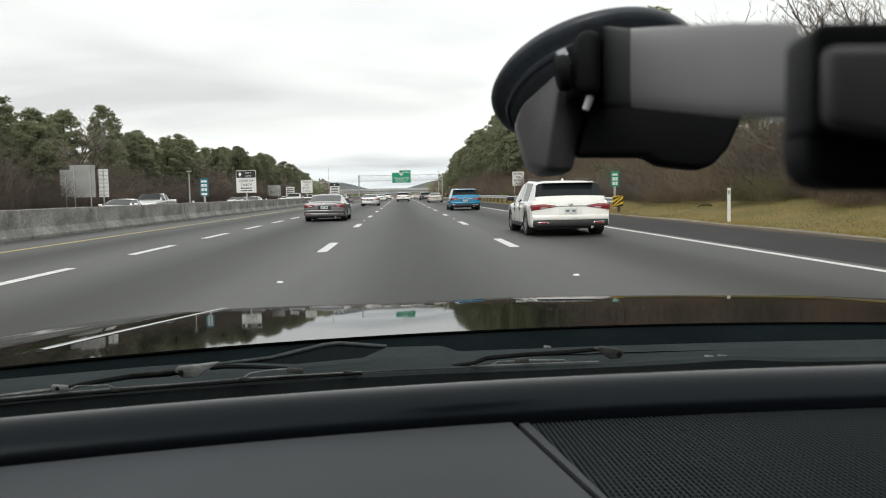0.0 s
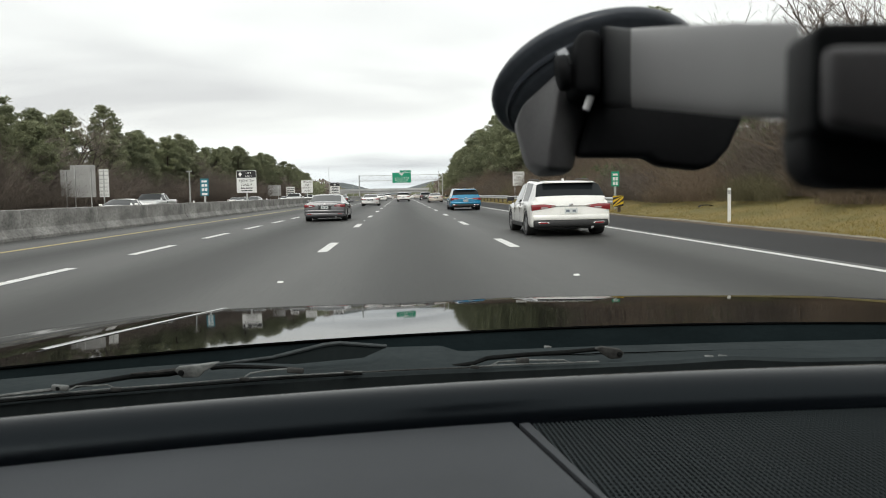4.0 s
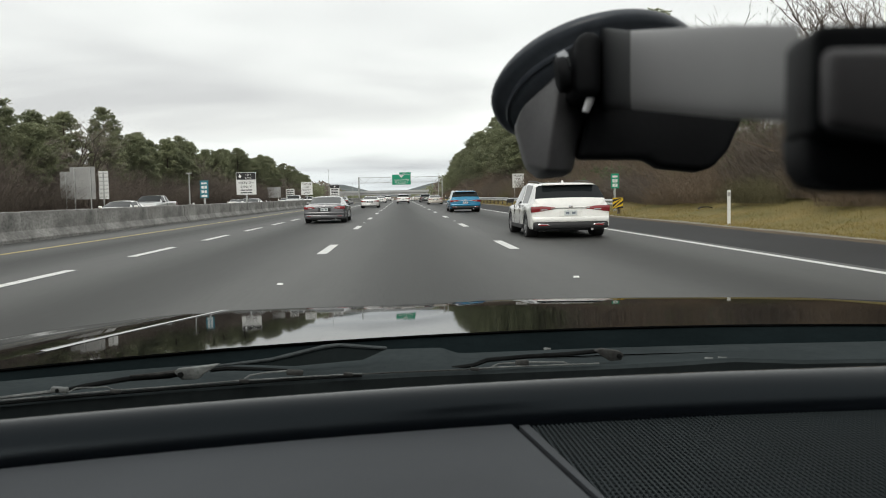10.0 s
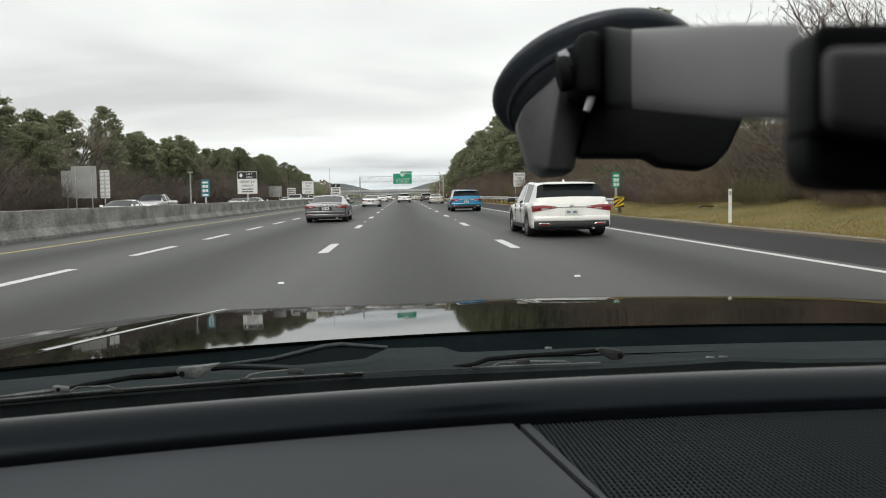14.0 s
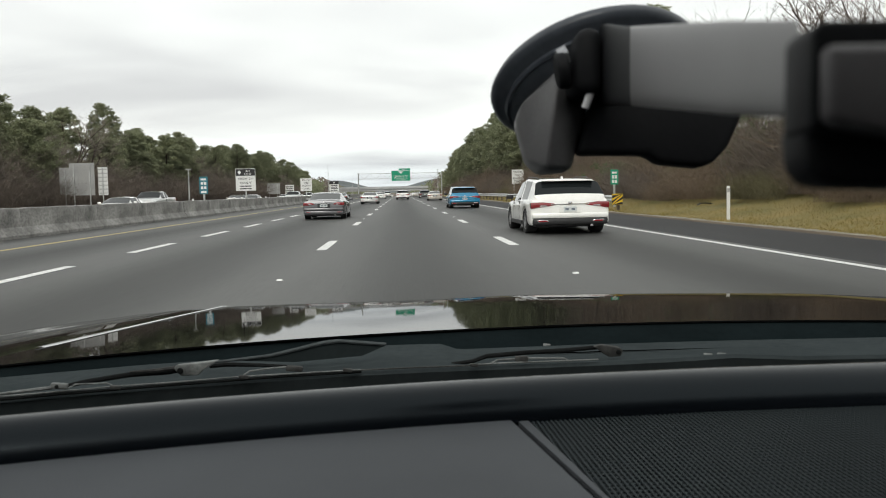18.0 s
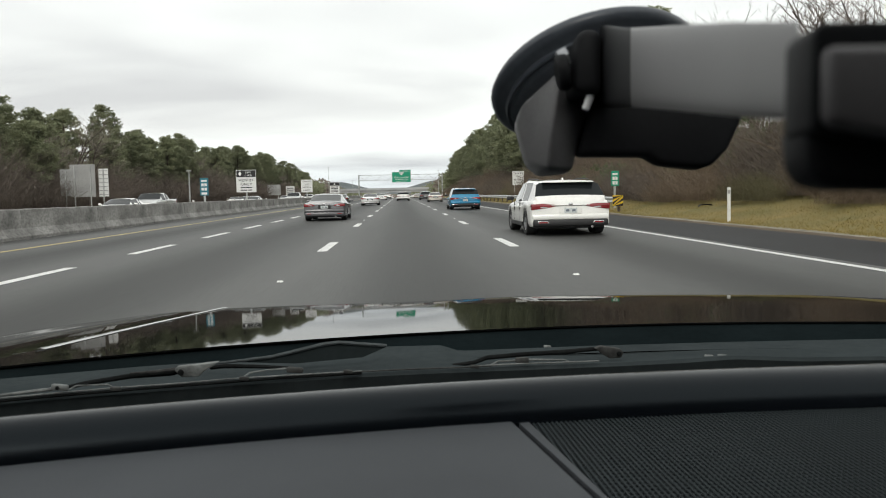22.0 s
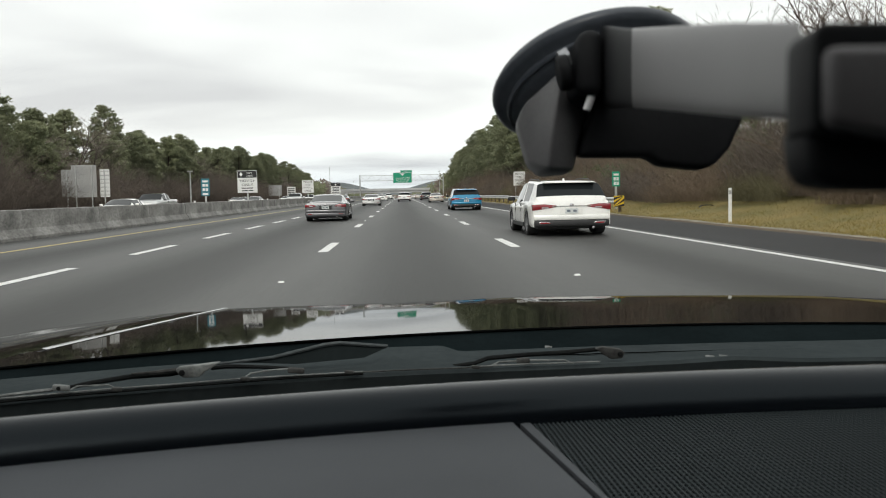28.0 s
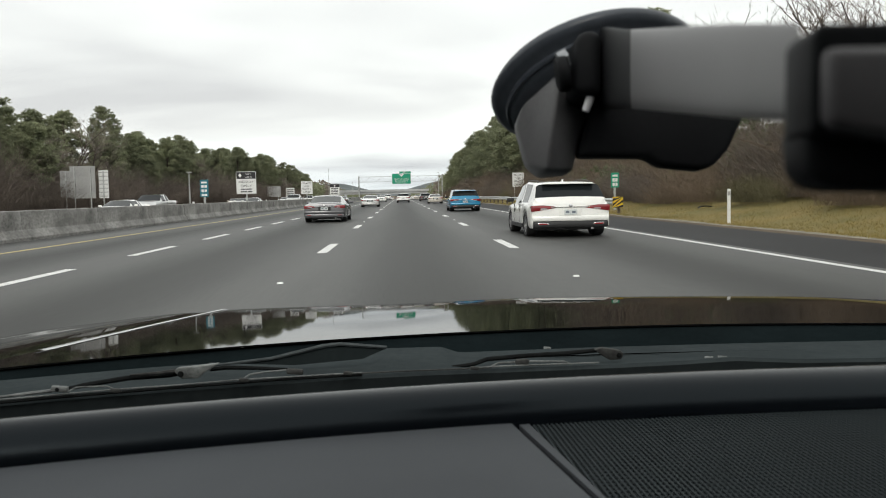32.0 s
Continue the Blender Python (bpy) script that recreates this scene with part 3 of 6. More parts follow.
t, p = panel_sign("road_sign", pose(SB_X + 1.7, 82.6, land(SB_X, 82)), 0.9, 2.6, 1.2, SIGN_WHITE, "pale back of a narrow road sign panel on a post", "road sign", 1, True, 7)
t, p = panel_sign("road_sign", pose(-29, 200, land(-29, 200)), 3.0, 2.4, 1.2, SIGN_BACK, "grey back of a wide road sign on posts", "road sign", 2, True, 8)
t, p = panel_sign("road_sign", pose(-28.6, 226, land(-28, 226)), 2.2, 2.6, 1.0, SIGN_WHITE, "white road sign panel with dark lettering beyond the barrier", "road sign", 2)
bars(p, ((3.0, 0.22, (3, 2)), (2.5, 0.22, (2, 4)), (2.0, 0.22, (3, 3)), (1.5, 0.22, (5,))), -0.85, 0.85, SIGN_BLACK)
# high-occupancy lane sign on the barrier
t, p = panel_sign("lane_sign", pose(BARRIER_X, 61, grade(61) + 0.82), 1.37, 1.55, 0.55, SIGN_WHITE, "white and black carpool lane sign standing on the median barrier", "road sign", 1)
s = Shape()
s.box(-0.66, 0.66, -0.036, -0.031, 1.60, 2.07)
hd = part("header", s, SIGN_BLACK, p, "black header with a white diamond")
s = Shape()
s.add([(-0.42, -0.040, 1.68), (-0.30, -0.040, 1.835), (-0.42, -0.040, 1.99), (-0.54, -0.040, 1.835)], [(0, 1, 2, 3)])
part("diamond", s, SIGN_WHITE, hd)
lettering("LEFT", 0.19, SIGN_WHITE, hd, 0.16, 1.87, -0.040)
lettering("LANE", 0.19, SIGN_WHITE, hd, 0.16, 1.67, -0.040)
lettering("HOV 2+", 0.30, SIGN_BLACK, p, 0.0, 1.30, -0.036)
lettering("ONLY", 0.30, SIGN_BLACK, p, 0.0, 1.02, -0.036)
bars(p, ((0.84, 0.07, (2, 3)), (0.66, 0.07, (3, 2))), -0.4, 0.4, SIGN_BLACK, -0.034)

t, p = panel_sign("lane_sign", pose(BARRIER_X, 142, grade(142) + 0.82), 1.55, 1.75, 0.55, SIGN_WHITE, "white lane sign with black diamond header on the median barrier", "road sign", 1)
s = Shape()
s.box(-0.76, 0.76, -0.036, -0.031, 1.75, 2.27)
hd = part("header", s, SIGN_BLACK, p, "black header with a white diamond")
s = Shape()
s.add([(-0.13, -0.040, 2.01), (0, -0.040, 2.20), (0.13, -0.040, 2.01), (0, -0.040, 1.82)], [(0, 3, 2, 1)])
part("diamond", s, SIGN_WHITE, hd)
bars(p, ((1.47, 0.13, (3, 2, 3)), (1.22, 0.13, (2, 4)), (0.97, 0.13, (4,)), (0.70, 0.13, (2, 4))), -0.55, 0.55, SIGN_BLACK, -0.034)

# white sign on the right, mile markers, marker posts
t, p = panel_sign("road_sign", pose(12.6, 92, land(12.6, 92)), 1.25, 1.5, 1.35, SIGN_WHITE, "white regulatory road sign with dark lettering on two posts", "road sign", 2)
TRUCK_RULE = ("TRUCKS", "USE", "RIGHT 2", "LANES")
for k, word in enumerate(TRUCK_RULE):
    lettering(word, 0.27, SIGN_BLACK, p, 0.0, 2.53 - 0.33 * k, -0.036)
t, p = panel_sign("lane_sign", pose(BARRIER_X, 100, grade(100) + 0.82), 1.3, 1.45, 0.6, SIGN_WHITE, "white truck lane sign with black lettering on the median barrier", "road sign", 1)
for k, word in enumerate(TRUCK_RULE):
    lettering(word, 0.27, SIGN_BLACK, p, 0.0, 1.76 - 0.33 * k, -0.036)
t, p = panel_sign("mile_marker", pose(10.9, 43.5, land(10.9, 43.5)), 0.40, 0.75, 1.15, SIGN_GREEN, "small green mile marker with pale figures on a post", "road sign", 1)
bars(p, ((1.70, 0.10, (1,)), (1.45, 0.17, (1, 1)), (1.22, 0.17, (1, 1))), -0.13, 0.13, SIGN_WHITE)
t, p = panel_sign("route_marker", pose(BARRIER_X, 48, grade(48) + 0.82), 0.46, 0.95, 0.35, SIGN_BLUE, "small teal reference marker with white figures on the barrier", "road sign", 1)
bars(p, ((1.10, 0.10, (1,)), (0.86, 0.15, (1, 1)), (0.62, 0.15, (1, 1)), (0.40, 0.12, (1,))), -0.15, 0.15, SIGN_WHITE)


def marker_post(x, y):
    t = thing("marker_post", "slim white roadside marker post", "marker post", pose(x, y, land(x, y)), "marker posts")
    s = Shape()
    s.box(-0.05, 0.05, -0.012, 0.012, -0.15, 1.05)
    p = part("stake", s, SIGN_WHITE, t, bevel=0.004)
    s = Shape()
    s.box(-0.04, 0.04, -0.017, -0.0125, 0.86, 0.98)
    part("reflector", s, SIGN_BACK, p, "grey reflector")


for y in (25.5, 190, 240):
    marker_post(9.85, y)


def sign_gantry(y, sign_x, left, right, beam_z, last_line, label):
    """A tubular truss over the carriageway with one green sign and its exit tab."""
    g = thing("sign_gantry", label, "sign gantry", pose(0, y, grade(y)))
    ends = [x for x in (left, right) if x is not None]
    for x in ends:
        base = (0.84 if x < 0 else land(x, y) - grade(y)) - 0.2
        for dy in (0.0, 1.0):
            s = Shape()
            s.tube([(x, dy, base), (x, dy, beam_z + 1.5)], [0.14, 0.12], 12)
            part("upright", s, GALV, g, "pale steel upright", smooth=True)
    x0, x1 = (ends[0], ends[-1]) if len(ends) > 1 else (sign_x - 2.4, ends[0])
    for dy in (0.0, 1.0):
        for z in (beam_z, beam_z + 1.35):
            s = Shape()
            s.tube([(x0, dy, z), (x1, dy, z)], [0.055, 0.055], 8)
            part("chord", s, GALV, g, smooth=True)
    n = int((x1 - x0) / 1.5)
    s = Shape()
    s.tube([(0, 0, 0), (1.5, 0, 1.35)], [0.024, 0.024], 6)
    up = s.mesh("brace", GALV, True)
    s = Shape()
    s.tube([(0, 0, 1.35), (1.5, 0, 0)], [0.024, 0.024], 6)
    down = s.mesh("brace", GALV, True)
    for k in range(n):
        for dy in (0.0, 1.0):
            part("brace", up if k % 2 else down, None, g).matrix_basis = pose(x0 + 1.5 * k, dy, beam_z)
    w, h = 4.9, 2.72
    bottom = beam_z + 0.68 - h / 2
    s = Shape()
    s.box(sign_x - w / 2, sign_x + w / 2, -0.32, -0.26, bottom, bottom + h)
    p = part("sign_panel", s, SIGN_GREEN, g, "green direction sign with white lettering", bevel=0.01)
    rim = Shape()
    for a, b, c, d in ((-w / 2, w / 2, 0, 0.06), (-w / 2, w / 2, h - 0.06, h), (-w / 2, -w / 2 + 0.06, 0, h), (w / 2 - 0.06, w / 2, 0, h)):
        rim.box(sign_x + a, sign_x + b, -0.326, -0.321, bottom + c, bottom + d)
    part("border", rim, SIGN_WHITE, p, "white border")
    s = Shape()
    s.box(sign_x + w / 2 - 2.95, sign_x + w / 2, -0.32, -0.26, bottom + h + 0.02, bottom + h + 0.52)
    tab = part("exit_tab", s, SIGN_GREEN, g, "green exit number tab", bevel=0.01)
    lettering("EXIT 71", 0.42, SIGN_WHITE, tab, sign_x + w / 2 - 1.45, bottom + h + 0.12, -0.325)
    s = Shape()
    s.add([(sign_x - 0.72, -0.328, bottom + h - 0.15), (sign_x + 0.72, -0.328, bottom + h - 0.15), (sign_x, -0.328, bottom + h - 0.92)], [(0, 1, 2)])
    tri = part("route_shield", s, SIGN_WHITE, p, "white triangular route marker")
    lettering("253", 0.36, SIGN_BLACK, tri, sign_x, bottom + h - 0.43, -0.333)
    lettering("Concord Rd", 0.74, SIGN_WHITE, p, sign_x, bottom + 1.12, -0.325)
    lettering("Brentwood", 0.74, SIGN_WHITE, p, sign_x, bottom + 0.60, -0.325)
    lettering(last_line, 0.44, SIGN_WHITE, p, sign_x, bottom + 0.15, -0.325)
    return g


sign_gantry(225, 0.3, BARRIER_X, 10.9, 4.75, "NEXT RIGHT", "steel truss gantry carrying a green exit sign over the lanes")
sign_gantry(-46, 3.0, None, 11.2, 5.4, "1 MILE", "cantilever truss gantry carrying a green exit sign already passed")


def light_pole(x, y, h):
    t = thing("light_pole", "tall slim grey lighting mast", "light pole", pose(x, y, land(x, y)), "light poles")
    s = Shape()
    s.tube([(0, 0, -0.3), (0, 0, h)], [0.14, 0.07], 8)
    part("mast", s, GALV, t, smooth=True)
    s = Shape()
    s.tube([(0, 0, -0.2), (0, 0, 0.5)], [0.2, 0.2], 8)
    part("base", s, CONCRETE, t, smooth=True)
    s = Shape()
    s.box(-0.35, 0.35, -0.16, 0.16, h - 0.05, h + 0.10)
    part("lamp_head", s, SIGN_BACK, t, bevel=0.03)


for x, y, h in ((-30, 365, 13.5), (-28.4, 118, 4.6), (14.5, 330, 9.5), (-28.5, 520, 12)):
    light_pole(x, y, h)

# ---- vehicles ----
def wheel_meshes(r, w):
    s = Shape()
    s.lathe([(r * 0.66, -w / 2), (r * 0.92, -w / 2), (r * 0.985, -w * 0.40), (r, -w * 0.25), (r, w * 0.25), (r * 0.985, w * 0.40), (r * 0.92, w / 2), (r * 0.66, w / 2), (r * 0.66, -w / 2)], (0, 0, 0), "X", 28)
    tyre = s.mesh("tyre", RUBBER, True)
    s = Shape()
    s.lathe([(0.02, w * 0.36), (r * 0.16, w * 0.38), (r * 0.18, w * 0.33)], (0, 0, 0), "X", 14)
    s.lathe([(r * 0.60, w * 0.44), (r * 0.67, w * 0.46), (r * 0.67, w * 0.2), (r * 0.60, w * 0.2), (r * 0.60, w * 0.44)], (0, 0, 0), "X", 28)
    for k in range(5):
        a = k * math.tau / 5
        for da in (-0.12, 0.12):
            ca, sa = math.cos(a + da), math.sin(a + da)
            px, pz = -sa, ca
            q = [(w * 0.37, ca * r * 0.12 + px * 0.02, sa * r * 0.12 + pz * 0.02), (w * 0.37, ca * r * 0.12 - px * 0.02, sa * r * 0.12 - pz * 0.02),
                 (w * 0.42, ca * r * 0.63 - px * 0.028, sa * r * 0.63 - pz * 0.028), (w * 0.42, ca * r * 0.63 + px * 0.028, sa * r * 0.63 + pz * 0.028)]
            s.add(q + [(x - 0.03, y, z) for x, y, z in q], [(0, 1, 2, 3), (0, 4, 5, 1), (1, 5, 6, 2), (2, 6, 7, 3), (3, 7, 4, 0)])
    rim = s.mesh("rim", ALLOY, True)
    s = Shape()
    s.lathe([(0.0, w * 0.10), (r * 0.60, w * 0.10)], (0, 0, 0), "X", 20)
    return tyre, rim, s.mesh("brake_disc", BLACK_TRIM)


WHEELS = {k: wheel_meshes(*k) for k in ((0.34, 0.23), (0.37, 0.25), (0.40, 0.27))}

# stations from tail to nose: y, half width, shoulder z, glass foot half width, roof half width, roof z (or deck z)
BODIES = {
    "suv": dict(L=4.75, W=0.95, sill=0.30, belt=1.02, st=((-2.36, 0.82, 0.90, 0.68, 0.62, 0.97), (-2.33, 0.91, 0.99, 0.78, 0.73, 1.07), (-2.26, 0.93, 1.05, 0.85, 0.80, 1.21),
                (-1.95, 0.95, 1.07, 0.87, 0.72, 1.61), (-1.55, 0.95, 1.06, 0.88, 0.72, 1.675), (-0.4, 0.95, 1.04, 0.89, 0.73, 1.72), (0.35, 0.95, 1.01, 0.88, 0.70, 1.66), (1.18, 0.95, 0.99, 0.84, 0.78, 1.10),
                (1.9, 0.92, 0.92, 0.70, 0.50, 0.98), (2.25, 0.85, 0.80, 0.62, 0.4, 0.84), (2.38, 0.74, 0.66, 0.55, 0.35, 0.68)), rear=(2, 3), front=(6, 7), cabin=(3, 6), glass=4, wheels=(-1.42, 1.42), wheel=(0.40, 0.27), doors=(-0.55, 0.45)),
    "sedan": dict(L=4.55, W=0.88, sill=0.26, belt=0.92, st=((-2.28, 0.74, 0.80, 0.62, 0.5, 0.90), (-2.24, 0.83, 0.93, 0.70, 0.6, 1.00), (-2.1, 0.86, 0.96, 0.74, 0.62, 1.05), (-1.72, 0.88, 0.96, 0.76, 0.62, 1.06),
                (-0.85, 0.88, 0.95, 0.80, 0.58, 1.38), (-0.35, 0.88, 0.94, 0.81, 0.58, 1.43), (0.25, 0.88, 0.93, 0.81, 0.57, 1.38), (1.12, 0.88, 0.90, 0.78, 0.70, 1.00), (1.75, 0.86, 0.84, 0.66, 0.5, 0.90),
                (2.12, 0.78, 0.72, 0.6, 0.4, 0.77), (2.26, 0.66, 0.60, 0.5, 0.3, 0.62)), rear=(3, 4), front=(6, 7), cabin=(4, 6), wheels=(-1.36, 1.36), wheel=(0.34, 0.23), doors=(-0.5, 0.4)),
    "pickup": dict(L=5.8, W=1.01, sill=0.42, belt=1.18, st=((-2.95, 0.99, 1.28, 0.93, 0.90, 1.285), (-2.90, 1.0, 1.30, 0.94, 0.91, 1.305), (-1.0, 1.01, 1.30, 0.94, 0.91, 1.31), (-0.98, 1.01, 1.30, 0.93, 0.90, 1.32),
                (-0.78, 1.01, 1.29, 0.92, 0.72, 1.84), (-0.4, 1.01, 1.27, 0.92, 0.73, 1.92), (0.55, 1.01, 1.25, 0.92, 0.72, 1.87), (1.35, 1.01, 1.22, 0.90, 0.84, 1.32), (2.4, 0.99, 1.12, 0.78, 0.6, 1.20),
                (2.75, 0.95, 1.02, 0.75, 0.5, 1.06), (2.86, 0.88, 0.80, 0.7, 0.5, 0.85)), rear=(3, 4), front=(6, 7), cabin=(4, 6), wheels=(-1.75, 1.85), wheel=(0.40, 0.27), doors=(-0.1, 0.0)),
}


def build_car(style, paint, name, label, category, plate=True):
    """A vehicle that heads along +y, on its wheels at z 0, in parts."""
    B = BODIES[style]
    car = thing(name, label, category)
    mat = PAINTS[paint]
    r, ww = B["wheel"]
    st = [list(q) for q in B["st"]]
    # finer stations, so that the arches are round
    fine, tags = [], []
    for i in range(len(st) - 1):
        n = max(1, int((st[i + 1][0] - st[i][0]) / 0.11))
        for k in range(n):
            t = k / n
            fine.append([a + (b - a) * t for a, b in zip(st[i], st[i + 1])])
            tags.append(i)
    fine.append(st[-1])
    rows = []
    for y, w, zs, wg, wr, zr in fine:
        zb = B["sill"] - 0.02 + (0.10 if y < st[1][0] + 0.02 or y > st[-2][0] else 0)
        for wy in B["wheels"]:
            dy = abs(y - wy)
            if dy < r * 1.16:
                zb = max(zb, r + math.sqrt((r * 1.16) ** 2 - dy * dy) - 0.02)
        zm = zb + (zs - zb) * 0.55
        half = [(w - 0.05, zb), (w - 0.005, zb + (zs - zb) * 0.12), (w, zb + (zs - zb) * 0.35), (w, zm), (w - 0.015, zb + (zs - zb) * 0.84), (w - 0.05, zs), (wg, zs + 0.012),
                (wg + (wr - wg) * 0.5, zs + (zr - zs) * 0.48), (wr + 0.02, zr - (zr - zs) * 0.09), (wr - 0.05, zr), (wr * 0.5, zr + 0.018), (0.0, zr + 0.025)]
        rows.append([(-x, y, z) for x, z in half] + [(x, y, z) for x, z in half[-2::-1]])
    n = len(rows[0])
    groups = {}
    for i in range(len(rows) - 1):
        tag, ymid = tags[i], (rows[i][0][1] + rows[i + 1][0][1]) / 2
        for k in range(n - 1):
            kk = k if k < 11 else n - 2 - k
            key = "body"
            if kk in (6, 7) and B.get("glass", B["cabin"][0]) <= tag < B["cabin"][1]:
                pillar = any(abs(ymid - d) < 0.07 for d in B["doors"])
                key = "body" if pillar else ("side_window_l" if k < 11 else "side_window_r")
            elif kk in (6, 7) and tag == B["front"][0]:
                key = "side_window_l" if ymid < st[B["front"][0]][0] + 0.35 and k < 11 else "side_window_r" if ymid < st[B["front"][0]][0] + 0.35 else "body"
            elif kk >= 8 and tag == B["rear"][0]:
                key = "rear_window"
            elif kk >= 8 and tag == B["front"][0]:
                key = "windscreen"
            elif kk >= 9 and B["cabin"][0] <= tag < B["cabin"][1]:
                key = "roof"
            groups.setdefault(key, []).append((i * n + k, i * n + k + 1, (i + 1) * n + k + 1, (i + 1) * n + k))
    verts = [p for row in rows for p in row]
    groups["body"] += [tuple(range(n)), tuple((len(rows) - 1) * n + k for k in range(n))[::-1]]
    for key, faces in groups.items():
        s = Shape()
        used = sorted({i for f in faces for i in f})
        at = {i: j for j, i in enumerate(used)}
        s.add([verts[i] for i in used], [tuple(at[i] for i in f) for f in faces])
        glass = "window" in key or key == "windscreen"
        nm = key.replace("_l", "").replace("_r", "") if key.startswith("side") else key
        part(nm, s, CAR_GLASS if glass else mat, car, "dark glass" if glass else "", smooth=True, angle=34)
    W, y0, y1 = B["W"], st[0][0], st[-1][0]
    s = Shape()
    s.box(-W + 0.16, W - 0.16, y0 + 0.12, y1 - 0.15, B["sill"] - 0.08, B["sill"] + 0.30)
    part("underbody", s, BLACK_TRIM, car, bevel=0.03)
    tyre, rim, disc = WHEELS[B["wheel"]]
    for sx in (-1, 1):
        for wy in B["wheels"]:
            w = part("wheel", tyre, None, car, "black tyre on an alloy rim")
            w.matrix_basis = pose(sx * (W - ww / 2 - 0.015), wy, r, 0, 0, 0 if sx > 0 else 180)
            part("rim", rim, None, w, "spoked alloy rim")
            part("brake_disc", disc, None, w)
    zs = st[1][2]
    # tail: bumper, lamps, plate, bright strip, handle
    wr = st[1][1]
    s = Shape()
    s.box(-wr + 0.03, wr - 0.03, y0 - 0.05, y0 + 0.25, B["sill"] - 0.0, B["sill"] + 0.20)
    part("rear_bumper", s, CHROME if style == "pickup" else BLACK_TRIM if style == "suv" else mat, car, "lower rear bumper", smooth=True, bevel=0.04)
    s = Shape()
    s.box(-wr + 0.01, wr - 0.01, y0 - 0.035, y0 + 0.2, B["sill"] + 0.19, B["sill"] + 0.36)
    part("bumper_cover", s, mat, car, smooth=True, bevel=0.05)
    for sx in (-1, 1):
        s = Shape()
        if style == "pickup":
            s.box(sx * wr * 0.83, sx * (wr + 0.006), y0 - 0.02, y0 + 0.16, zs - 0.50, zs - 0.10)
        elif style == "suv":
            s.prism([(sx * wr * 0.38, zs - 0.095), (sx * wr * 0.66, zs - 0.15), (sx * (wr + 0.01), zs - 0.20), (sx * (wr + 0.012), zs - 0.01), (sx * wr * 0.70, zs - 0.005), (sx * wr * 0.40, zs - 0.045)], y0 - 0.014, y0 + 0.26)
        else:
            s.prism([(sx * wr * 0.44, zs - 0.12), (sx * wr * 0.70, zs - 0.17), (sx * (wr + 0.01), zs - 0.17), (sx * (wr + 0.014), zs - 0.02), (sx * wr * 0.72, zs - 0.01), (sx * wr * 0.55, zs - 0.05)], y0 - 0.012, y0 + 0.22)
        lamp = part("tail_lamp", s, RED_LENS, car, "red tail lamp", smooth=True, bevel=0.012)
        s = Shape()
        s.box(sx * wr * 0.60, sx * wr * 0.78, y0 - 0.02, y0, zs - 0.135, zs - 0.105)
        part("reversing_lens", s, CLEAR_LENS, lamp, "clear lens strip")
        s = Shape()
        if style == "suv":
            ring = ((0.55, 0.085), (0.60, 0.145), (0.86, 0.155), (0.84, 0.075))
            s.prism([(sx * wr * u, B["sill"] + v) for u, v in ring], y0 - 0.062, y0 - 0.03)
            rim = part("reflector_rim", s, CHROME, car, "bright rim round the reflector", smooth=True, bevel=0.006)
            s = Shape()
            s.prism([(sx * wr * (0.715 + (u - 0.715) * 0.85), B["sill"] + 0.115 + (v - 0.115) * 0.68) for u, v in ring], y0 - 0.068, y0 - 0.05)
            part("reflector", s, RED_LENS, rim, "red bumper reflector", bevel=0.004)
        else:
            s.box(sx * wr * 0.66, sx * wr * 0.86, y0 - 0.058, y0 - 0.03, B["sill"] + 0.11, B["sill"] + 0.15)
            part("reflector", s, RED_LENS, car, "red bumper reflector", bevel=0.006)
        # door mirror
        s = Shape()
        my = st[B["front"][0]][0] + 0.42
        s.box(sx * (W - 0.04), sx * (W + 0.15), my - 0.05, my + 0.05, B["belt"] + 0.05, B["belt"] + 0.19)
        part("door_mirror", s, BLACK_TRIM if style != "sedan" else mat, car, "door mirror", smooth=True, bevel=0.035)
        for dy in ((-0.35, 0.6) if style != "pickup" else (0.15,)):
            s = Shape()
            s.box(sx * (W - 0.02), sx * (W + 0.022), dy - 0.32, dy - 0.12, B["belt"] - 0.16, B["belt"] - 0.12)
            part("door_handle", s, mat, car, bevel=0.008)
        for dy in B["doors"]:
            s = Shape()
            s.box(sx * (W - 0.02), sx * (W + 0.002), dy - 0.006, dy + 0.006, B["sill"] + 0.12, B["belt"] - 0.02)
            part("door_seam", s, BLACK_TRIM, car)
        # front lamp
        s = Shape()
        fw = st[-2][1]
        s.box(sx * fw * 0.55, sx * (fw + 0.02), y1 - 0.22, y1 - 0.04, st[-2][2] - 0.17, st[-2][2] - 0.03)
        part("headlamp", s, CLEAR_LENS, car, "clear headlamp", smooth=True, bevel=0.03)
    s = Shape()
    s.box(-0.55, 0.55, y1 - 0.05, y1 + 0.015, B["sill"] + 0.16, st[-1][2] - 0.04)
    part("grille", s, BLACK_TRIM, car, "black front grille", bevel=0.02)
    s = Shape()
    s.box(-W * 0.9, W * 0.9, y1 - 0.25, y1 + 0.04, B["sill"] - 0.06, B["sill"] + 0.14)
    part("front_bumper", s, mat, car, smooth=True, bevel=0.05)
    if plate:
        pz = zs - (0.30 if style != "sedan" else 0.27)
        s = Shape()
        s.box(-0.26, 0.26, y0 - 0.012, y0 + 0.02, pz - 0.03, pz + 0.19)
        part("plate_recess", s, mat if style == "suv" else BLACK_TRIM, car, bevel=0.01)
        s = Shape()
        s.box(-0.152, 0.152, y0 - 0.022, y0 - 0.014, pz, pz + 0.152)
        pl = part("number_plate", s, PLATE, car, "pale number plate with dark bars", bevel=0.003)
        for u in (-0.085, 0.06):
            s = Shape()
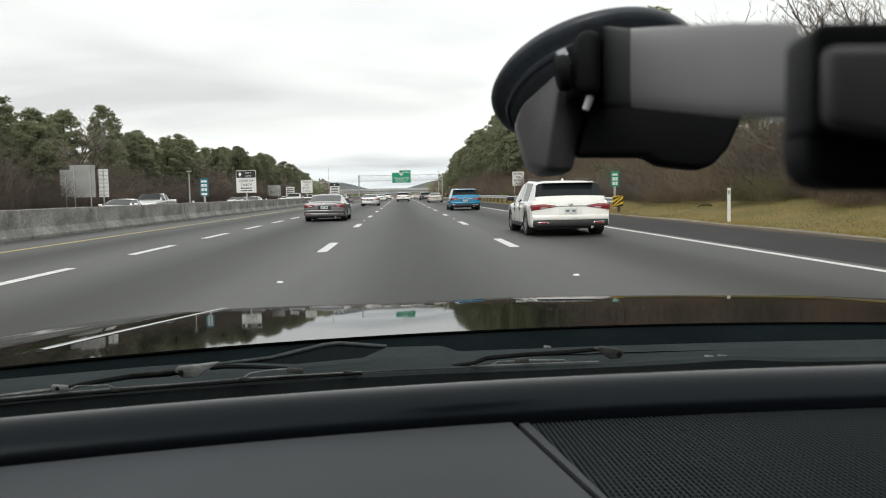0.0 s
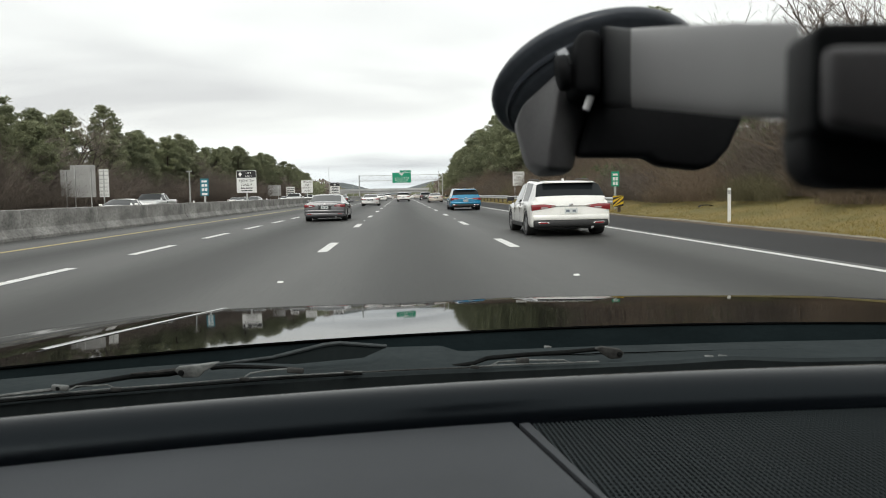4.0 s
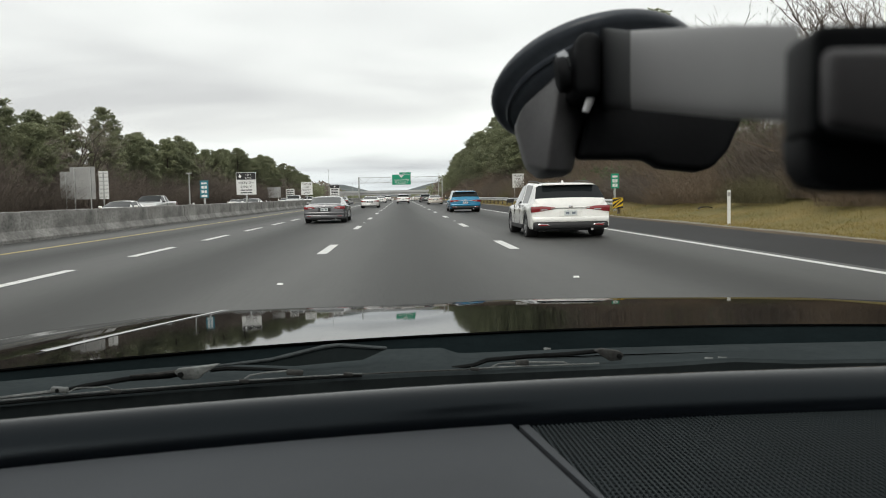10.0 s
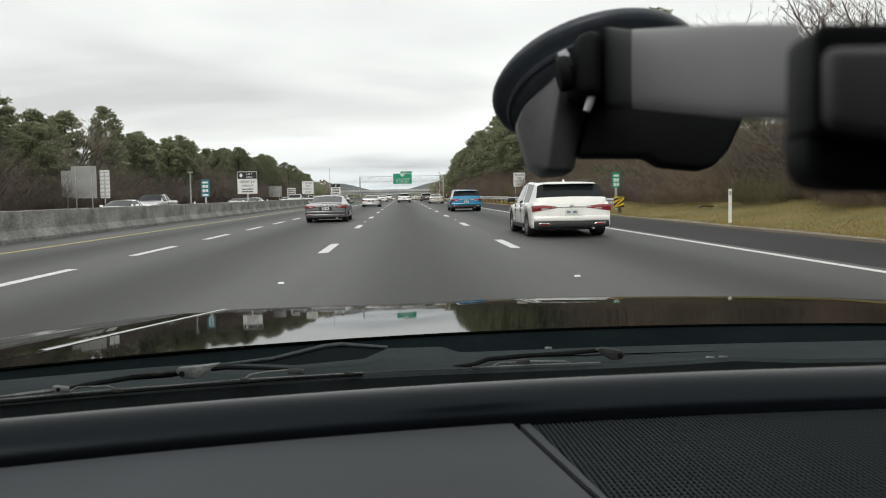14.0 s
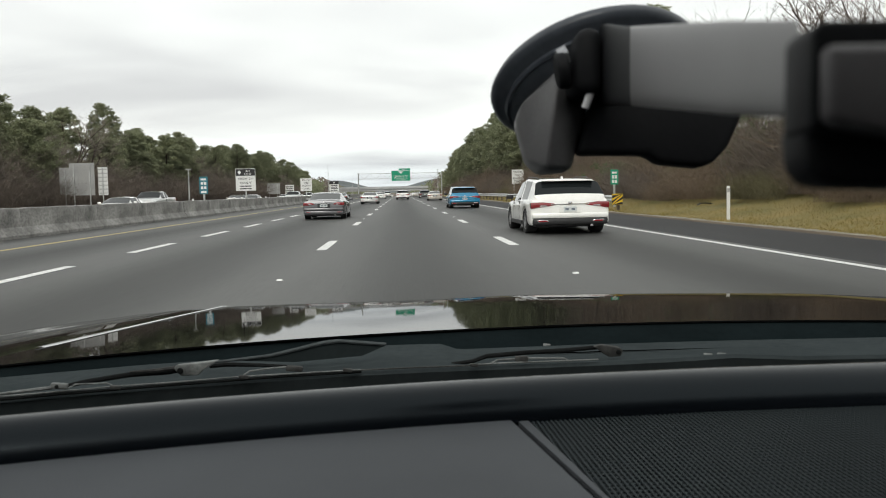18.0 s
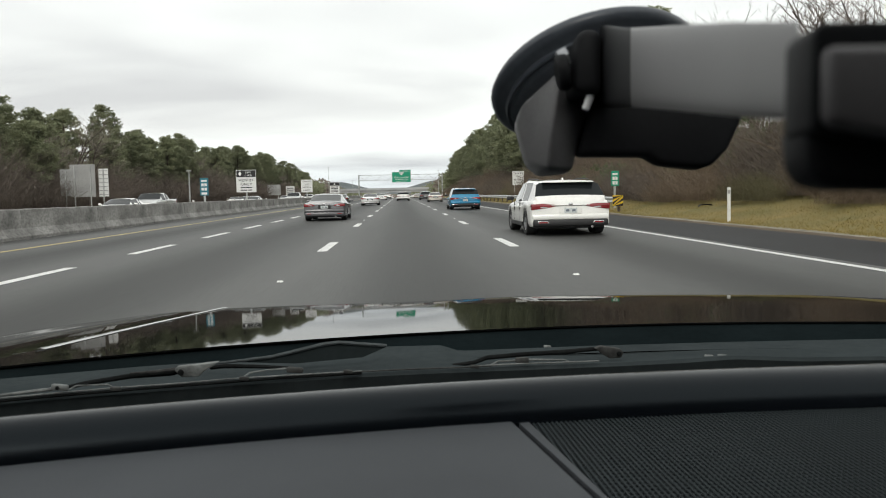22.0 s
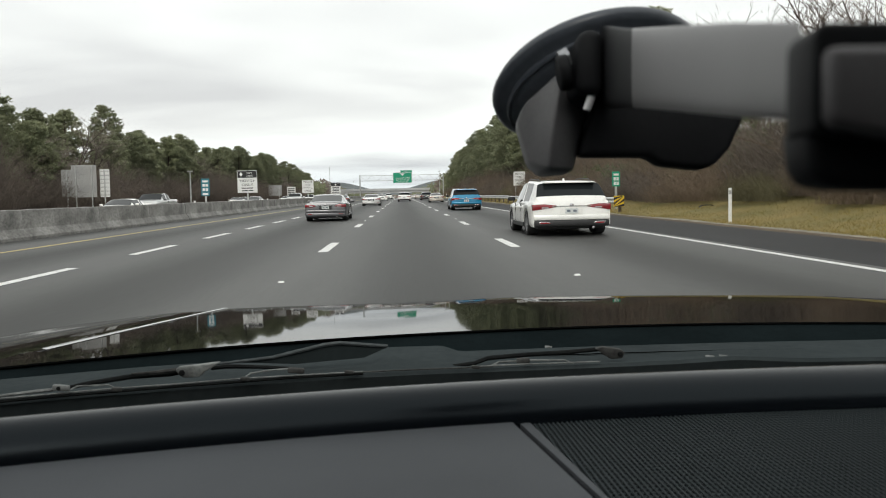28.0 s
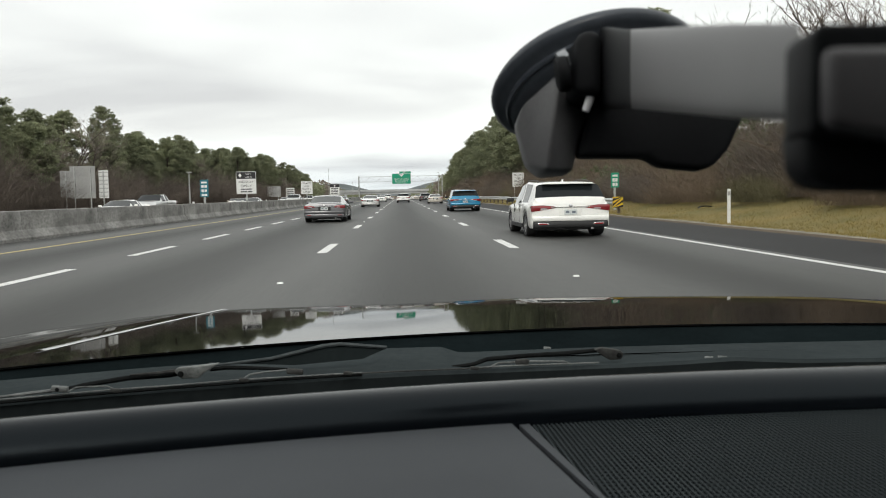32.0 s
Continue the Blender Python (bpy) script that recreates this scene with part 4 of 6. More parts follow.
            s.box(u - 0.03, u + 0.05, y0 - 0.0245, y0 - 0.0225, pz + 0.045, pz + 0.11)
            part("plate_bar", s, PLATE_INK, pl)
    if style != "pickup":
        s = Shape()
        s.box(-wr * 0.5, wr * 0.5, y0 - 0.02, y0 + 0.02, zs - 0.085, zs - 0.055)
        part("tail_strip", s, CHROME, car, "bright trim strip", bevel=0.006)
        s = Shape()
        s.lathe([(0.0, y0 - 0.024), (0.045, y0 - 0.022), (0.05, y0 - 0.01)], (0, 0, zs - 0.03), "Y", 14)
        part("badge", s, CHROME, car, "plain chrome badge", smooth=True)
    if style == "suv":
        yr, zr = st[3][0], st[3][5]
        s = Shape()
        s.prism([(-0.62, zr + 0.005), (0.62, zr + 0.005), (0.58, zr + 0.045), (-0.58, zr + 0.045)], yr - 0.16, yr + 0.10)
        part("roof_spoiler", s, mat, car, smooth=True, bevel=0.015)
        for sx in (-1, 1):
            s = Shape()
            s.tube([(sx * 0.60, -1.5, 1.70), (sx * 0.62, -1.3, 1.745), (sx * 0.62, 0.0, 1.77), (sx * 0.60, 0.3, 1.70)], [0.018] * 4, 6)
            part("roof_rail", s, BLACK_TRIM, car, smooth=True)
        s = Shape()
        s.prism([(-0.02, 1.70), (0.02, 1.70), (0.008, 1.775), (-0.008, 1.775)], -1.42, -1.26)
        part("roof_aerial", s, mat, car, bevel=0.006)
        s = Shape()
        s.box(-0.5, 0.5, y0 + 0.22, y0 + 0.24, zs + 0.145, zs + 0.16)
        part("rear_wiper", s, BLACK_TRIM, car)
        for sx in (-1, 1):
            s = Shape()
            s.box(sx * (W - 0.03), sx * (W + 0.008), B["wheels"][0] + 0.46, B["wheels"][1] - 0.46, B["sill"] - 0.04, B["sill"] + 0.10)
            part("sill_cladding", s, BLACK_TRIM, car, bevel=0.02)
    s = Shape()
    s.tube([(wr * 0.55, y0 - 0.02, B["sill"] - 0.03), (wr * 0.55, y0 + 0.25, B["sill"] - 0.03)], [0.035, 0.035], 10)
    part("tailpipe", s, CHROME, car, smooth=True)
    if style == "pickup":
        s = Shape()
        s.box(-0.90, 0.90, y0 + 0.10, -1.05, 1.312, 1.325)
        part("bed_cover", s, BLACK_TRIM, car, "black bed cover", bevel=0.004)
        s = Shape()
        s.box(-0.3, 0.3, -0.86, -0.80, 1.86, 1.90)
        part("high_brake_lamp", s, RED_LENS, car, bevel=0.01)
    return car


LOW = 0.77                            # heights as the stretched picture shows them


def place(car, x, y, turn=0.0):
    car.matrix_basis = pose(x, y, grade(y) - 0.002, math.degrees(math.atan2(grade(y + 2) - grade(y - 2), 4)) * (1 if turn < 90 else -1), 0, turn) @ Matrix.Diagonal((1, 1, LOW, 1))
    return car


place(build_car("suv", "white", "suv", "white suv with red tail lamps in the outer lane", "car"), 3.95, 22.3)
place(build_car("suv", "blue", "suv", "bright blue suv with a dark rear window in the outer lane", "car"), 3.95, 55)
place(build_car("sedan", "grey", "sedan", "dark grey metallic sedan with red tail lamps in the inner lane", "car"), -3.15, 38)
place(build_car("sedan", "silver", "sedan", "silver sedan with red tail lamps far ahead", "car"), -2.9, 84)
place(build_car("suv", "white", "suv", "white hatchback far ahead in the same lane", "car"), 0.35, 126)
place(build_car("sedan", "beige", "sedan", "pale champagne sedan far ahead in the outer lane", "car"), 4.1, 104)
place(build_car("suv", "black", "suv", "black suv far ahead in the outer lane", "car"), 4.0, 142)
place(build_car("sedan", "black", "sedan", "dark sedan far ahead in the carpool lane", "car"), -7.0, 103)
place(build_car("sedan", "white", "sedan", "white sedan far ahead in the inner lane", "car"), -3.3, 150)
pick = place(build_car("pickup", "silver", "pickup_truck", "silver extended-cab pickup truck with a black bed cover", "pickup truck"), -3.4, -9.5)
sources = {o.name: o for o in scene.objects if o.parent is None and o.get("category") in ("car", "pickup truck")}


def again(src, label, x, y, turn=0.0, group="distant traffic"):
    c = copy_thing(src, Matrix())
    place(c, x, y, turn)
    return tagged(c, label, group=group)


byword = lambda *words: next(o for o in sources.values() if all(w in o["label"] for w in words))
white_suv, blue_suv, grey_sedan, white_sedan = byword("white suv"), byword("bright blue"), byword("dark grey"), byword("white sedan")
silver_sedan, black_suv, black_sedan, beige_sedan = byword("silver sedan"), byword("black suv"), byword("dark sedan"), byword("champagne")
# farther on in the same direction
for src, lb, x, y in ((white_suv, "white suv far ahead among traffic", -3.2, 210), (grey_sedan, "grey sedan far ahead among traffic", 0.4, 196), (beige_sedan, "pale sedan far ahead among traffic", 4.0, 205),
                      (white_sedan, "white sedan far ahead among traffic", 4.1, 260), (black_suv, "black suv far ahead among traffic", -6.9, 240), (silver_sedan, "silver sedan far ahead among traffic", 0.3, 285),
                      (white_sedan, "white sedan far ahead among traffic", -3.4, 320), (white_suv, "white suv far ahead among traffic", 3.9, 340), (grey_sedan, "grey sedan far ahead among traffic", -6.8, 360)):
    again(src, lb, x, y)
# oncoming, beyond the barrier
for src, lb, x, y in ((white_sedan, "white sedan coming the other way", -14.9, 47), (pick, "silver pickup truck coming the other way", -18.6, 66), (white_sedan, "white sedan coming the other way", -14.9, 88),
                      (silver_sedan, "silver sedan coming the other way", -18.7, 104), (pick, "silver pickup truck coming the other way", -14.9, 122), (white_sedan, "white sedan coming the other way", -18.6, 140),
                      (beige_sedan, "pale sedan coming the other way", -22.3, 118), (white_suv, "white suv coming the other way", -18.6, 176), (black_suv, "black suv coming the other way", -15.0, 170),
                      (white_sedan, "white sedan coming the other way", -15.0, 205), (silver_sedan, "silver sedan coming the other way", -22.4, 220), (white_suv, "white suv coming the other way", -18.7, 250),
                      (beige_sedan, "pale sedan coming the other way", -15.0, 275), (grey_sedan, "grey sedan coming the other way", -18.6, 310), (white_sedan, "white sedan coming the other way", -15.1, 345)):
    again(src, lb, x, y, 180, "oncoming traffic")

# ---- trees and brush ----
def pine_meshes(seed, h):
    """A tall pine: bare lower trunk, upswept limbs, and a round, broken crown of many small needle tufts."""
    rnd = random.Random(seed)
    wood, leaf = Shape(), Shape()
    lean = (rnd.uniform(-0.04, 0.04), rnd.uniform(-0.04, 0.04))

    def at(z):
        return Vector((lean[0] * z + 0.08 * math.sin(z * 0.7 + seed), lean[1] * z, z))

    wood.tube([at(z) for z in (-0.4, h * 0.2, h * 0.4, h * 0.6, h * 0.8, h * 0.97)], [0.20, 0.17, 0.145, 0.115, 0.07, 0.02], 7)
    low = rnd.uniform(0.10, 0.24)
    wide = h * rnd.uniform(0.13, 0.17)

    def tuft(c, size):
        for q in range(6):
            v = Vector((rnd.gauss(0, 1), rnd.gauss(0, 1), rnd.gauss(0.35, 0.7))).normalized()
            side = v.cross(Vector((rnd.gauss(0, 1), rnd.gauss(0, 1), rnd.gauss(0, 1)))).normalized() * size * 0.26
            e = c + v * size
            leaf.add([c - side, c + side, e + side * 0.45, e - side * 0.45], [(0, 1, 2, 3)])

    # limbs carry clumps; the clumps fill a lopsided egg
    n = 58
    for k in range(n):
        f = (k + rnd.random()) / n
        z = h * (low + (0.97 - low) * f)
        reach = wide * (0.30 + 0.92 * math.sin(math.pi * min(1.0, 0.32 + 0.68 * f)) ** 0.8) * rnd.uniform(0.6, 1.12)
        a = k * 2.4 + rnd.uniform(-0.6, 0.6)
        p = at(z)
        d = Vector((math.cos(a), math.sin(a), rnd.uniform(0.2, 0.7)))
        tip = p + d * reach
        tip.z = min(tip.z, h * 1.0)
        wood.tube([p, p.lerp(tip, 0.5) + Vector((0, 0, -0.05 * reach)), tip], [0.045, 0.03, 0.012], 4, False)
        for j in range(max(2, int(reach * 1.7))):
            c = p.lerp(tip, 1.0 - 0.55 * (j / max(1, int(reach * 1.7))) ** 1.2) + Vector((rnd.gauss(0, 0.12), rnd.gauss(0, 0.12), rnd.gauss(0.05, 0.1)))
            r = rnd.uniform(0.45, 0.75)
            for m in range(int(30 * r / 0.55)):
                v = Vector((rnd.gauss(0, 1), rnd.gauss(0, 1), rnd.gauss(0.2, 0.75))).normalized()
                tuft(c + Vector((v.x, v.y, v.z * 0.9)) * r * rnd.uniform(0.55, 1.05), rnd.uniform(0.15, 0.27))
    return wood.mesh("trunk", BARK, True), leaf.mesh("crown", NEEDLE)


def bare_meshes(seed, h, twiggy=1.0):
    """A leafless broadleaf tree, forking down to twigs."""
    rnd = random.Random(seed)
    wood, twig = Shape(), Shape()

    def grow(p, d, length, r, depth):
        pts, q, dd = [p], p, d
        for k in range(3):
            dd = (dd + Vector((rnd.gauss(0, 0.13), rnd.gauss(0, 0.13), rnd.gauss(0.04, 0.08)))).normalized()
            q = q + dd * length / 3
            pts.append(q)
        if depth >= 3:
            for a, b in zip(pts, pts[1:]):
                side = (b - a).cross(Vector((rnd.gauss(0, 1), rnd.gauss(0, 1), rnd.gauss(0, 1)))).normalized() * max(0.008, r)
                twig.add([a - side, a + side, b + side * 0.6, b - side * 0.6], [(0, 1, 2, 3)])
        else:
            wood.tube(pts, [r, r * 0.86, r * 0.74, r * 0.62], 6 if depth < 2 else 4, False)
        if depth >= 5:
            return
        for k in range(rnd.choice((2, 3, 3)) + (1 if depth in (1, 2, 3, 4) else 0)):
            t = rnd.uniform(0.45, 1.0) if depth else rnd.uniform(0.55, 1.0)
            i = min(2, int(t * 3))
            base = pts[i].lerp(pts[i + 1], t * 3 - i)
            nd = (dd + Vector((rnd.gauss(0, 0.55), rnd.gauss(0, 0.55), rnd.gauss(0.1, 0.3)))).normalized()
            grow(base, nd, length * rnd.uniform(0.5, 0.78), r * 0.55, depth + 1)

    grow(Vector((0, 0, -0.3)), Vector((0, 0, 1)), h * 0.42, 0.16, 0)
    return wood.mesh("trunk", BARK, True), twig.mesh("crown", TWIG)


def brush_mesh(seed, w, h, stems, leaf=False, mat=BRUSH):
    rnd = random.Random(seed)
    s = Shape()
    for k in range(stems):
        x, y = rnd.uniform(-w, w), rnd.uniform(-w, w)
        hh = h * rnd.uniform(0.35, 1.0) * (1 - 0.45 * (x * x + y * y) / (2 * w * w))
        p = Vector((x, y, -0.2))
        d = Vector((rnd.gauss(0, 0.38), rnd.gauss(0, 0.38), 1)).normalized()
        r = rnd.uniform(0.003, 0.008)
        for j in range(3):
            q = p + d * hh / 3
            side = d.cross(Vector((rnd.gauss(0, 1), rnd.gauss(0, 1), 0.1))).normalized() * r
            s.add([p - side, p + side, q + side * 0.7, q - side * 0.7], [(0, 1, 2, 3)])
            for m in range(5):
                e = q + Vector((rnd.gauss(0, 0.5), rnd.gauss(0, 0.5), rnd.gauss(0.10, 0.4))) * hh * 0.19
                s.add([q - side * 0.6, q + side * 0.6, e], [(0, 1, 2)])
                if leaf:
                    for n in range(5):
                        c = q.lerp(e, rnd.random()) + Vector((rnd.gauss(0, 0.08), rnd.gauss(0, 0.08), rnd.gauss(0, 0.08)))
                        u, v = Vector((rnd.gauss(0, 1), rnd.gauss(0, 1), rnd.gauss(0, 1))).normalized() * 0.085, Vector((rnd.gauss(0, 1), rnd.gauss(0, 1), rnd.gauss(0, 1))).normalized() * 0.045
                        s.add([c - u, c + v, c + u, c - v], [(0, 1, 2, 3)])
            p, d = q, (d + Vector((rnd.gauss(0, 0.4), rnd.gauss(0, 0.4), -0.08))).normalized()
    return s.mesh("brush", SHRUB_LEAF if leaf else mat)


PINES = [pine_meshes(11 + k, h) for k, h in enumerate((13.0, 14.5, 12.0, 15.5, 13.5))]
BARES = [bare_meshes(31 + k, h) for k, h in enumerate((12.0, 13.0, 11.0, 14.0, 10.0))]
BRUSHES = [brush_mesh(51 + k, 2.3, h, 1500, False, m) for k, (h, m) in enumerate(((3.4, BRUSH), (2.8, BRUSH), (4.0, BRUSH_GREY), (2.4, BRUSH_OLIVE)))]
GREY_BRUSHES = [brush_mesh(91 + k, 2.3, h, 1600, False, BRUSH_GREY) for k, h in enumerate((3.4, 4.4, 3.9))]
SHRUBS = [brush_mesh(71 + k, 1.3, h, 150, True) for k, h in enumerate((2.4, 3.2))]


def tree(kind, x, y, size, rnd, meshes):
    if kind == "pine":
        t = thing("pine_tree", "tall pine with a bare lower trunk and dark green crown", "tree", group="roadside pines")
    else:
        t = thing("bare_tree", "leafless grey-brown tree with fine twigs", "tree", group="roadside bare trees")
    t.matrix_basis = pose(x, y, land(x, y) - 0.05, 0, 0, rnd.uniform(0, 360)) @ Matrix.Diagonal((size * rnd.uniform(1.1, 1.4), size * rnd.uniform(1.1, 1.4), size * rnd.uniform(0.95, 1.1), 1))
    part("trunk", meshes[0], None, t)
    part("crown", meshes[1], None, t)
    return t


rnd = random.Random(5)
# left woods, in three rows; stands of pine and of bare trees by turns
for row, (x0, step, count) in enumerate(((-36.5, 2.8, 116), (-40, 3.2, 102), (-45, 4.0, 80))):
    for k in range(count):
        y = 8 + row * 2.1 + step * k + rnd.uniform(-1.6, 1.6)
        x = x0 + rnd.uniform(-1.8, 1.8)
        stand = noise.noise((y * 0.019 + 4.6, row * 0.12, 2.0))
        pine = stand + rnd.uniform(-0.20, 0.20) > (-0.04 if y < 75 else -0.24)
        size = rnd.uniform(0.54, 0.76) + 0.06 * row
        if pine:
            tree("pine", x, y, size, rnd, rnd.choice(PINES))
        else:
            tree("bare", x, y, size * 1.12, rnd, rnd.choice(BARES))
# right woods
for row, (x0, step, count) in enumerate(((18.5, 4.2, 66), (22.0, 4.6, 52), (27.0, 5.4, 32))):
    for k in range(count):
        y = 14 + row * 1.7 + step * k + rnd.uniform(-1.4, 1.4)
        x = x0 + rnd.uniform(-1.3, 1.3)
        pine = (y > 84 + rnd.uniform(-14, 14)) if y > 60 else rnd.random() < 0.0
        size = rnd.uniform(0.72, 0.94) + 0.055 * row
        tree("pine" if pine else "bare", x, y, size, rnd, rnd.choice(PINES if pine else BARES))


def brush_at(x, y, size, rnd, meshes, green=False):
    b = new("evergreen_shrub" if green else "brush_clump", rnd.choice(meshes))
    tagged(b, "glossy evergreen shrub at the wood's edge" if green else "tangled leafless brown brush at the wood's edge", "shrub", "evergreen shrubs" if green else "brush clumps")
    b.matrix_basis = pose(x, y, land(x, y), 0, 0, rnd.uniform(0, 360)) @ Matrix.Diagonal((size, size, size * rnd.uniform(0.8, 1.2), 1))


for k in range(72):
    y = 6 + (k / 72) ** 1.3 * 225
    for x, grow in ((13.6, 0.68), (16.2, 1.05), (19.8, 1.7)):
        brush_at(x + rnd.uniform(-0.9, 0.9) + (0.6 if y < 36 else 0), y + rnd.uniform(-1, 1), grow * rnd.uniform(0.85, 1.15), rnd, BRUSHES)
for k in range(8):
    brush_at(15.6 + rnd.uniform(-0.9, 1.8), 30 + k * 9.0 + rnd.uniform(-1.2, 1.2), rnd.uniform(0.7, 1.25), rnd, SHRUBS, True)
for k in range(6):
    brush_at(19.0 + rnd.uniform(-1.2, 1.6), 34 + k * 11.0 + rnd.uniform(-1.2, 1.2), rnd.uniform(1.2, 2.0), rnd, SHRUBS, True)
for k in range(42):
    y = 22 + (k / 42) ** 1.2 * 260
    for x in (-34.5 + rnd.uniform(-1, 1), -37.5 + rnd.uniform(-1, 1)):
        brush_at(x, y + rnd.uniform(-1.5, 1.5), rnd.uniform(1.1, 1.7), rnd, GREY_BRUSHES)

# far woods, where single trees can no longer be counted
far_leaf, far_twig = Shape(), Shape()
for k in range(8200):
    side = rnd.random() < 0.5
    y = 285 + rnd.random() ** 2.0 * 1000
    x = (-37 - rnd.random() ** 2.0 * 50) if side else (17.5 + rnd.random() ** 2.0 * 50)
    if BY - 12 < y < BY + 22 and -76 < x < 61:
        continue
    h = (8 + 3 * noise.noise((x * 0.05, y * 0.02, 1))) * rnd.uniform(0.75, 1.05)
    z0 = land(x, y)
    target = far_leaf if noise.noise((y * 0.012, x * 0.02, 9)) > -0.12 else far_twig
    for q in range(9):
        c = Vector((x + rnd.gauss(0, 1.2), y + rnd.gauss(0, 1.2), z0 + h * rnd.uniform(0.1, 1.0)))
        a = Vector((rnd.gauss(0, 1), rnd.gauss(0, 0.4), rnd.gauss(0, 0.8))).normalized() * rnd.uniform(0.5, 1.0)
        b = Vector((rnd.gauss(0, 0.6), rnd.gauss(0, 0.4), rnd.gauss(0, 1))).normalized() * rnd.uniform(0.4, 0.8)
        target.add([c - a, c - b, c + a, c + b], [(0, 1, 2, 3)])
solid("far_pine_woods", far_leaf, NEEDLE, "dense green pine woods lining the highway far off", "woods", "stuff")
solid("far_bare_woods", far_twig, TWIG, "dense leafless woods lining the highway far off", "woods", "stuff")

# dry grass on the verge
blades = Shape()
for k in range(60000):
    y = 10 + rnd.random() ** 1.5 * 110
    x = 9.32 + abs(rnd.gauss(0, 1)) * 2.6 if rnd.random() < 0.8 else rnd.uniform(9.3, 17)
    if x > 17.2:
        continue
    h = rnd.uniform(0.02, 0.085) * (0.6 + 0.8 * max(0, noise.noise((x * 0.7, y * 0.3, 4)) + 0.5))
    z = land(x, y)
    a = rnd.uniform(0, math.tau)
    w = 0.01
    tip = (x + rnd.gauss(0, 0.05), y + rnd.gauss(0, 0.05), z + h)
    blades.add([(x - w * math.cos(a), y - w * math.sin(a), z), (x + w * math.cos(a), y + w * math.sin(a), z), tip], [(0, 1, 2)])
solid("dry_grass", blades, GRASS_BLADE, "short dry grass tufts on the verge", "grass", "stuff")

# ---- the car that carries the camera ----
own = thing("black_car", "glossy black car seen from its own dashboard", "car")
ZE, SC, MID, WIDE = 1.056, 0.85, 0.40, 1.17      # eye height, depth scale of hood and dash, middle and breadth of the car


def own_part(name, shape, mat, label="", parent=None, **kw):
    return part(name, shape, mat, parent or own, label, **kw)


CREST = 1.57                         # where the hood turns down to the nose


def hood_z(x, d):
    """Height of the hood at x, d metres ahead (before scaling)."""
    c = (x - 0.47) / 0.8
    u = d - hood_back(x)
    q = min(1.0, c * c)
    z = -0.167 - (0.053 - 0.003 * q) * u - (0.018 - 0.0095 * q) * u * u - 0.006 * c * c - 0.003 * c ** 4
    z += 0.006 * (1 - smoothstep(0.25, 0.50, abs(x - 0.48))) * smoothstep(0.02, 0.5, u)
    z += 0.0045 - 0.0195 * x
    over = d - CREST
    if over > 0:
        z -= 2.5 * min(over, 0.12) ** 2 + 0.6 * max(0.0, over - 0.12)
    return z


def hood_back(x):
    c = (x - 0.47) / 0.8
    return 1.065 - 0.15 * c * c


def crease_x(d, side):
    return 0.47 + side * (0.905 - 0.175 * (min(d, 1.60) - 1.0))


def S(x, d, z):
    return (x * SC, d * SC, ZE + z * SC)


FENDER = ((0.006, -0.004), (0.05, -0.003), (0.10, -0.006), (0.15, -0.010), (0.20, -0.016), (0.26, -0.0215), (0.32, -0.028), (0.37, -0.036), (0.40, -0.055),
          (0.415, -0.12), (0.41, -0.30), (0.40, -0.55))
hood = Shape()
rows = []
for i in range(81):
    row = []
    for k in range(61):
        t = -1 + 2 * k / 60
        b = hood_back(0.47 + t * 0.93)
        d = b + (2.12 - b) * i / 80
        x = 0.47 + t * abs(crease_x(d, 1) - 0.47)
        row.append(S(x, d, hood_z(x, d)))
    rows.append(row)
hood.grid(rows)
hood.grid([[(x, y, z - 0.0015) for x, y, z in rows[0]], rows[0]])
own_part("hood", hood, HOOD_PAINT, "glossy black hood mirroring sky and trees", smooth=True, angle=50)
for side in (-1, 1):
    fender, crease = Shape(), Shape()
    rows, line = [], []
    for i in range(66):
        d = 0.80 + 1.30 * i / 65
        x = crease_x(d, side)
        z = hood_z(x, d)
        if d > 1.0:
            half = 0.0082 * math.sin(math.pi * min(1.0, (d - 0.985) / 0.06) / 2) * (1.95 - d) / 0.95 if d < 1.58 else 0.0006
            line.append([S(x - side * (0.006 + half), d, z + 0.0012), S(x - side * 0.006, d, z + 0.0022), S(x - side * (0.006 - half), d, z + 0.0012)])
        row = []
        for k, (dx, dz) in enumerate(FENDER):
            row.append(S(x + side * dx, d, z + dz))
        rows.append(row)
    fender.grid(rows)
    own_part("fender", fender, HOOD_PAINT, "glossy black front fender", smooth=True, angle=50)
    crease.grid(line)
    own_part("hood_edge", crease, HOOD_EDGE_SHEEN, "hood edge line painted with a sky highlight", smooth=True)

# cowl below the windscreen; the gutter's shade is put into its dark colour
cowl = Shape()
rows = []
for i in range(15):
    row = []
    for k in range(41):
        t = -1 + 2 * k / 40
        x = 0.47 + t * 0.93
        d1 = hood_back(x) + 0.004
        d0 = 0.93 - 0.16 * t * t
        d = d1 + (d0 - d1) * i / 14
        z = hood_z(x, hood_back(x)) - 0.003 - 0.010 * math.sin(math.pi * i / 14) - 0.008 * (i / 14)
        row.append(S(x, d, z))
    rows.append(row)
cowl.grid(rows)
own_part("cowl_panel", cowl, COWL_SHADED, "dusty black plastic cowl panel with gutter shade painted in", smooth=True)
for k in range(1):
    lip = Shape()
    pts = []
    for j in range(25):
        t = -0.95 + 1.9 * j / 24
        x = 0.47 + t * 0.93
        d = hood_back(x) - 0.03 - 0.05 * k
        pts.append(S(x, d, hood_z(x, hood_back(x)) - 0.020 - 0.006 * k))
    lip.tube(pts, [0.004, *[0.005] * 23, 0.004], 6)
    own_part("cowl_seal", lip, BLACK_TRIM, "rubber hood seal" if k == 0 else "", smooth=True)


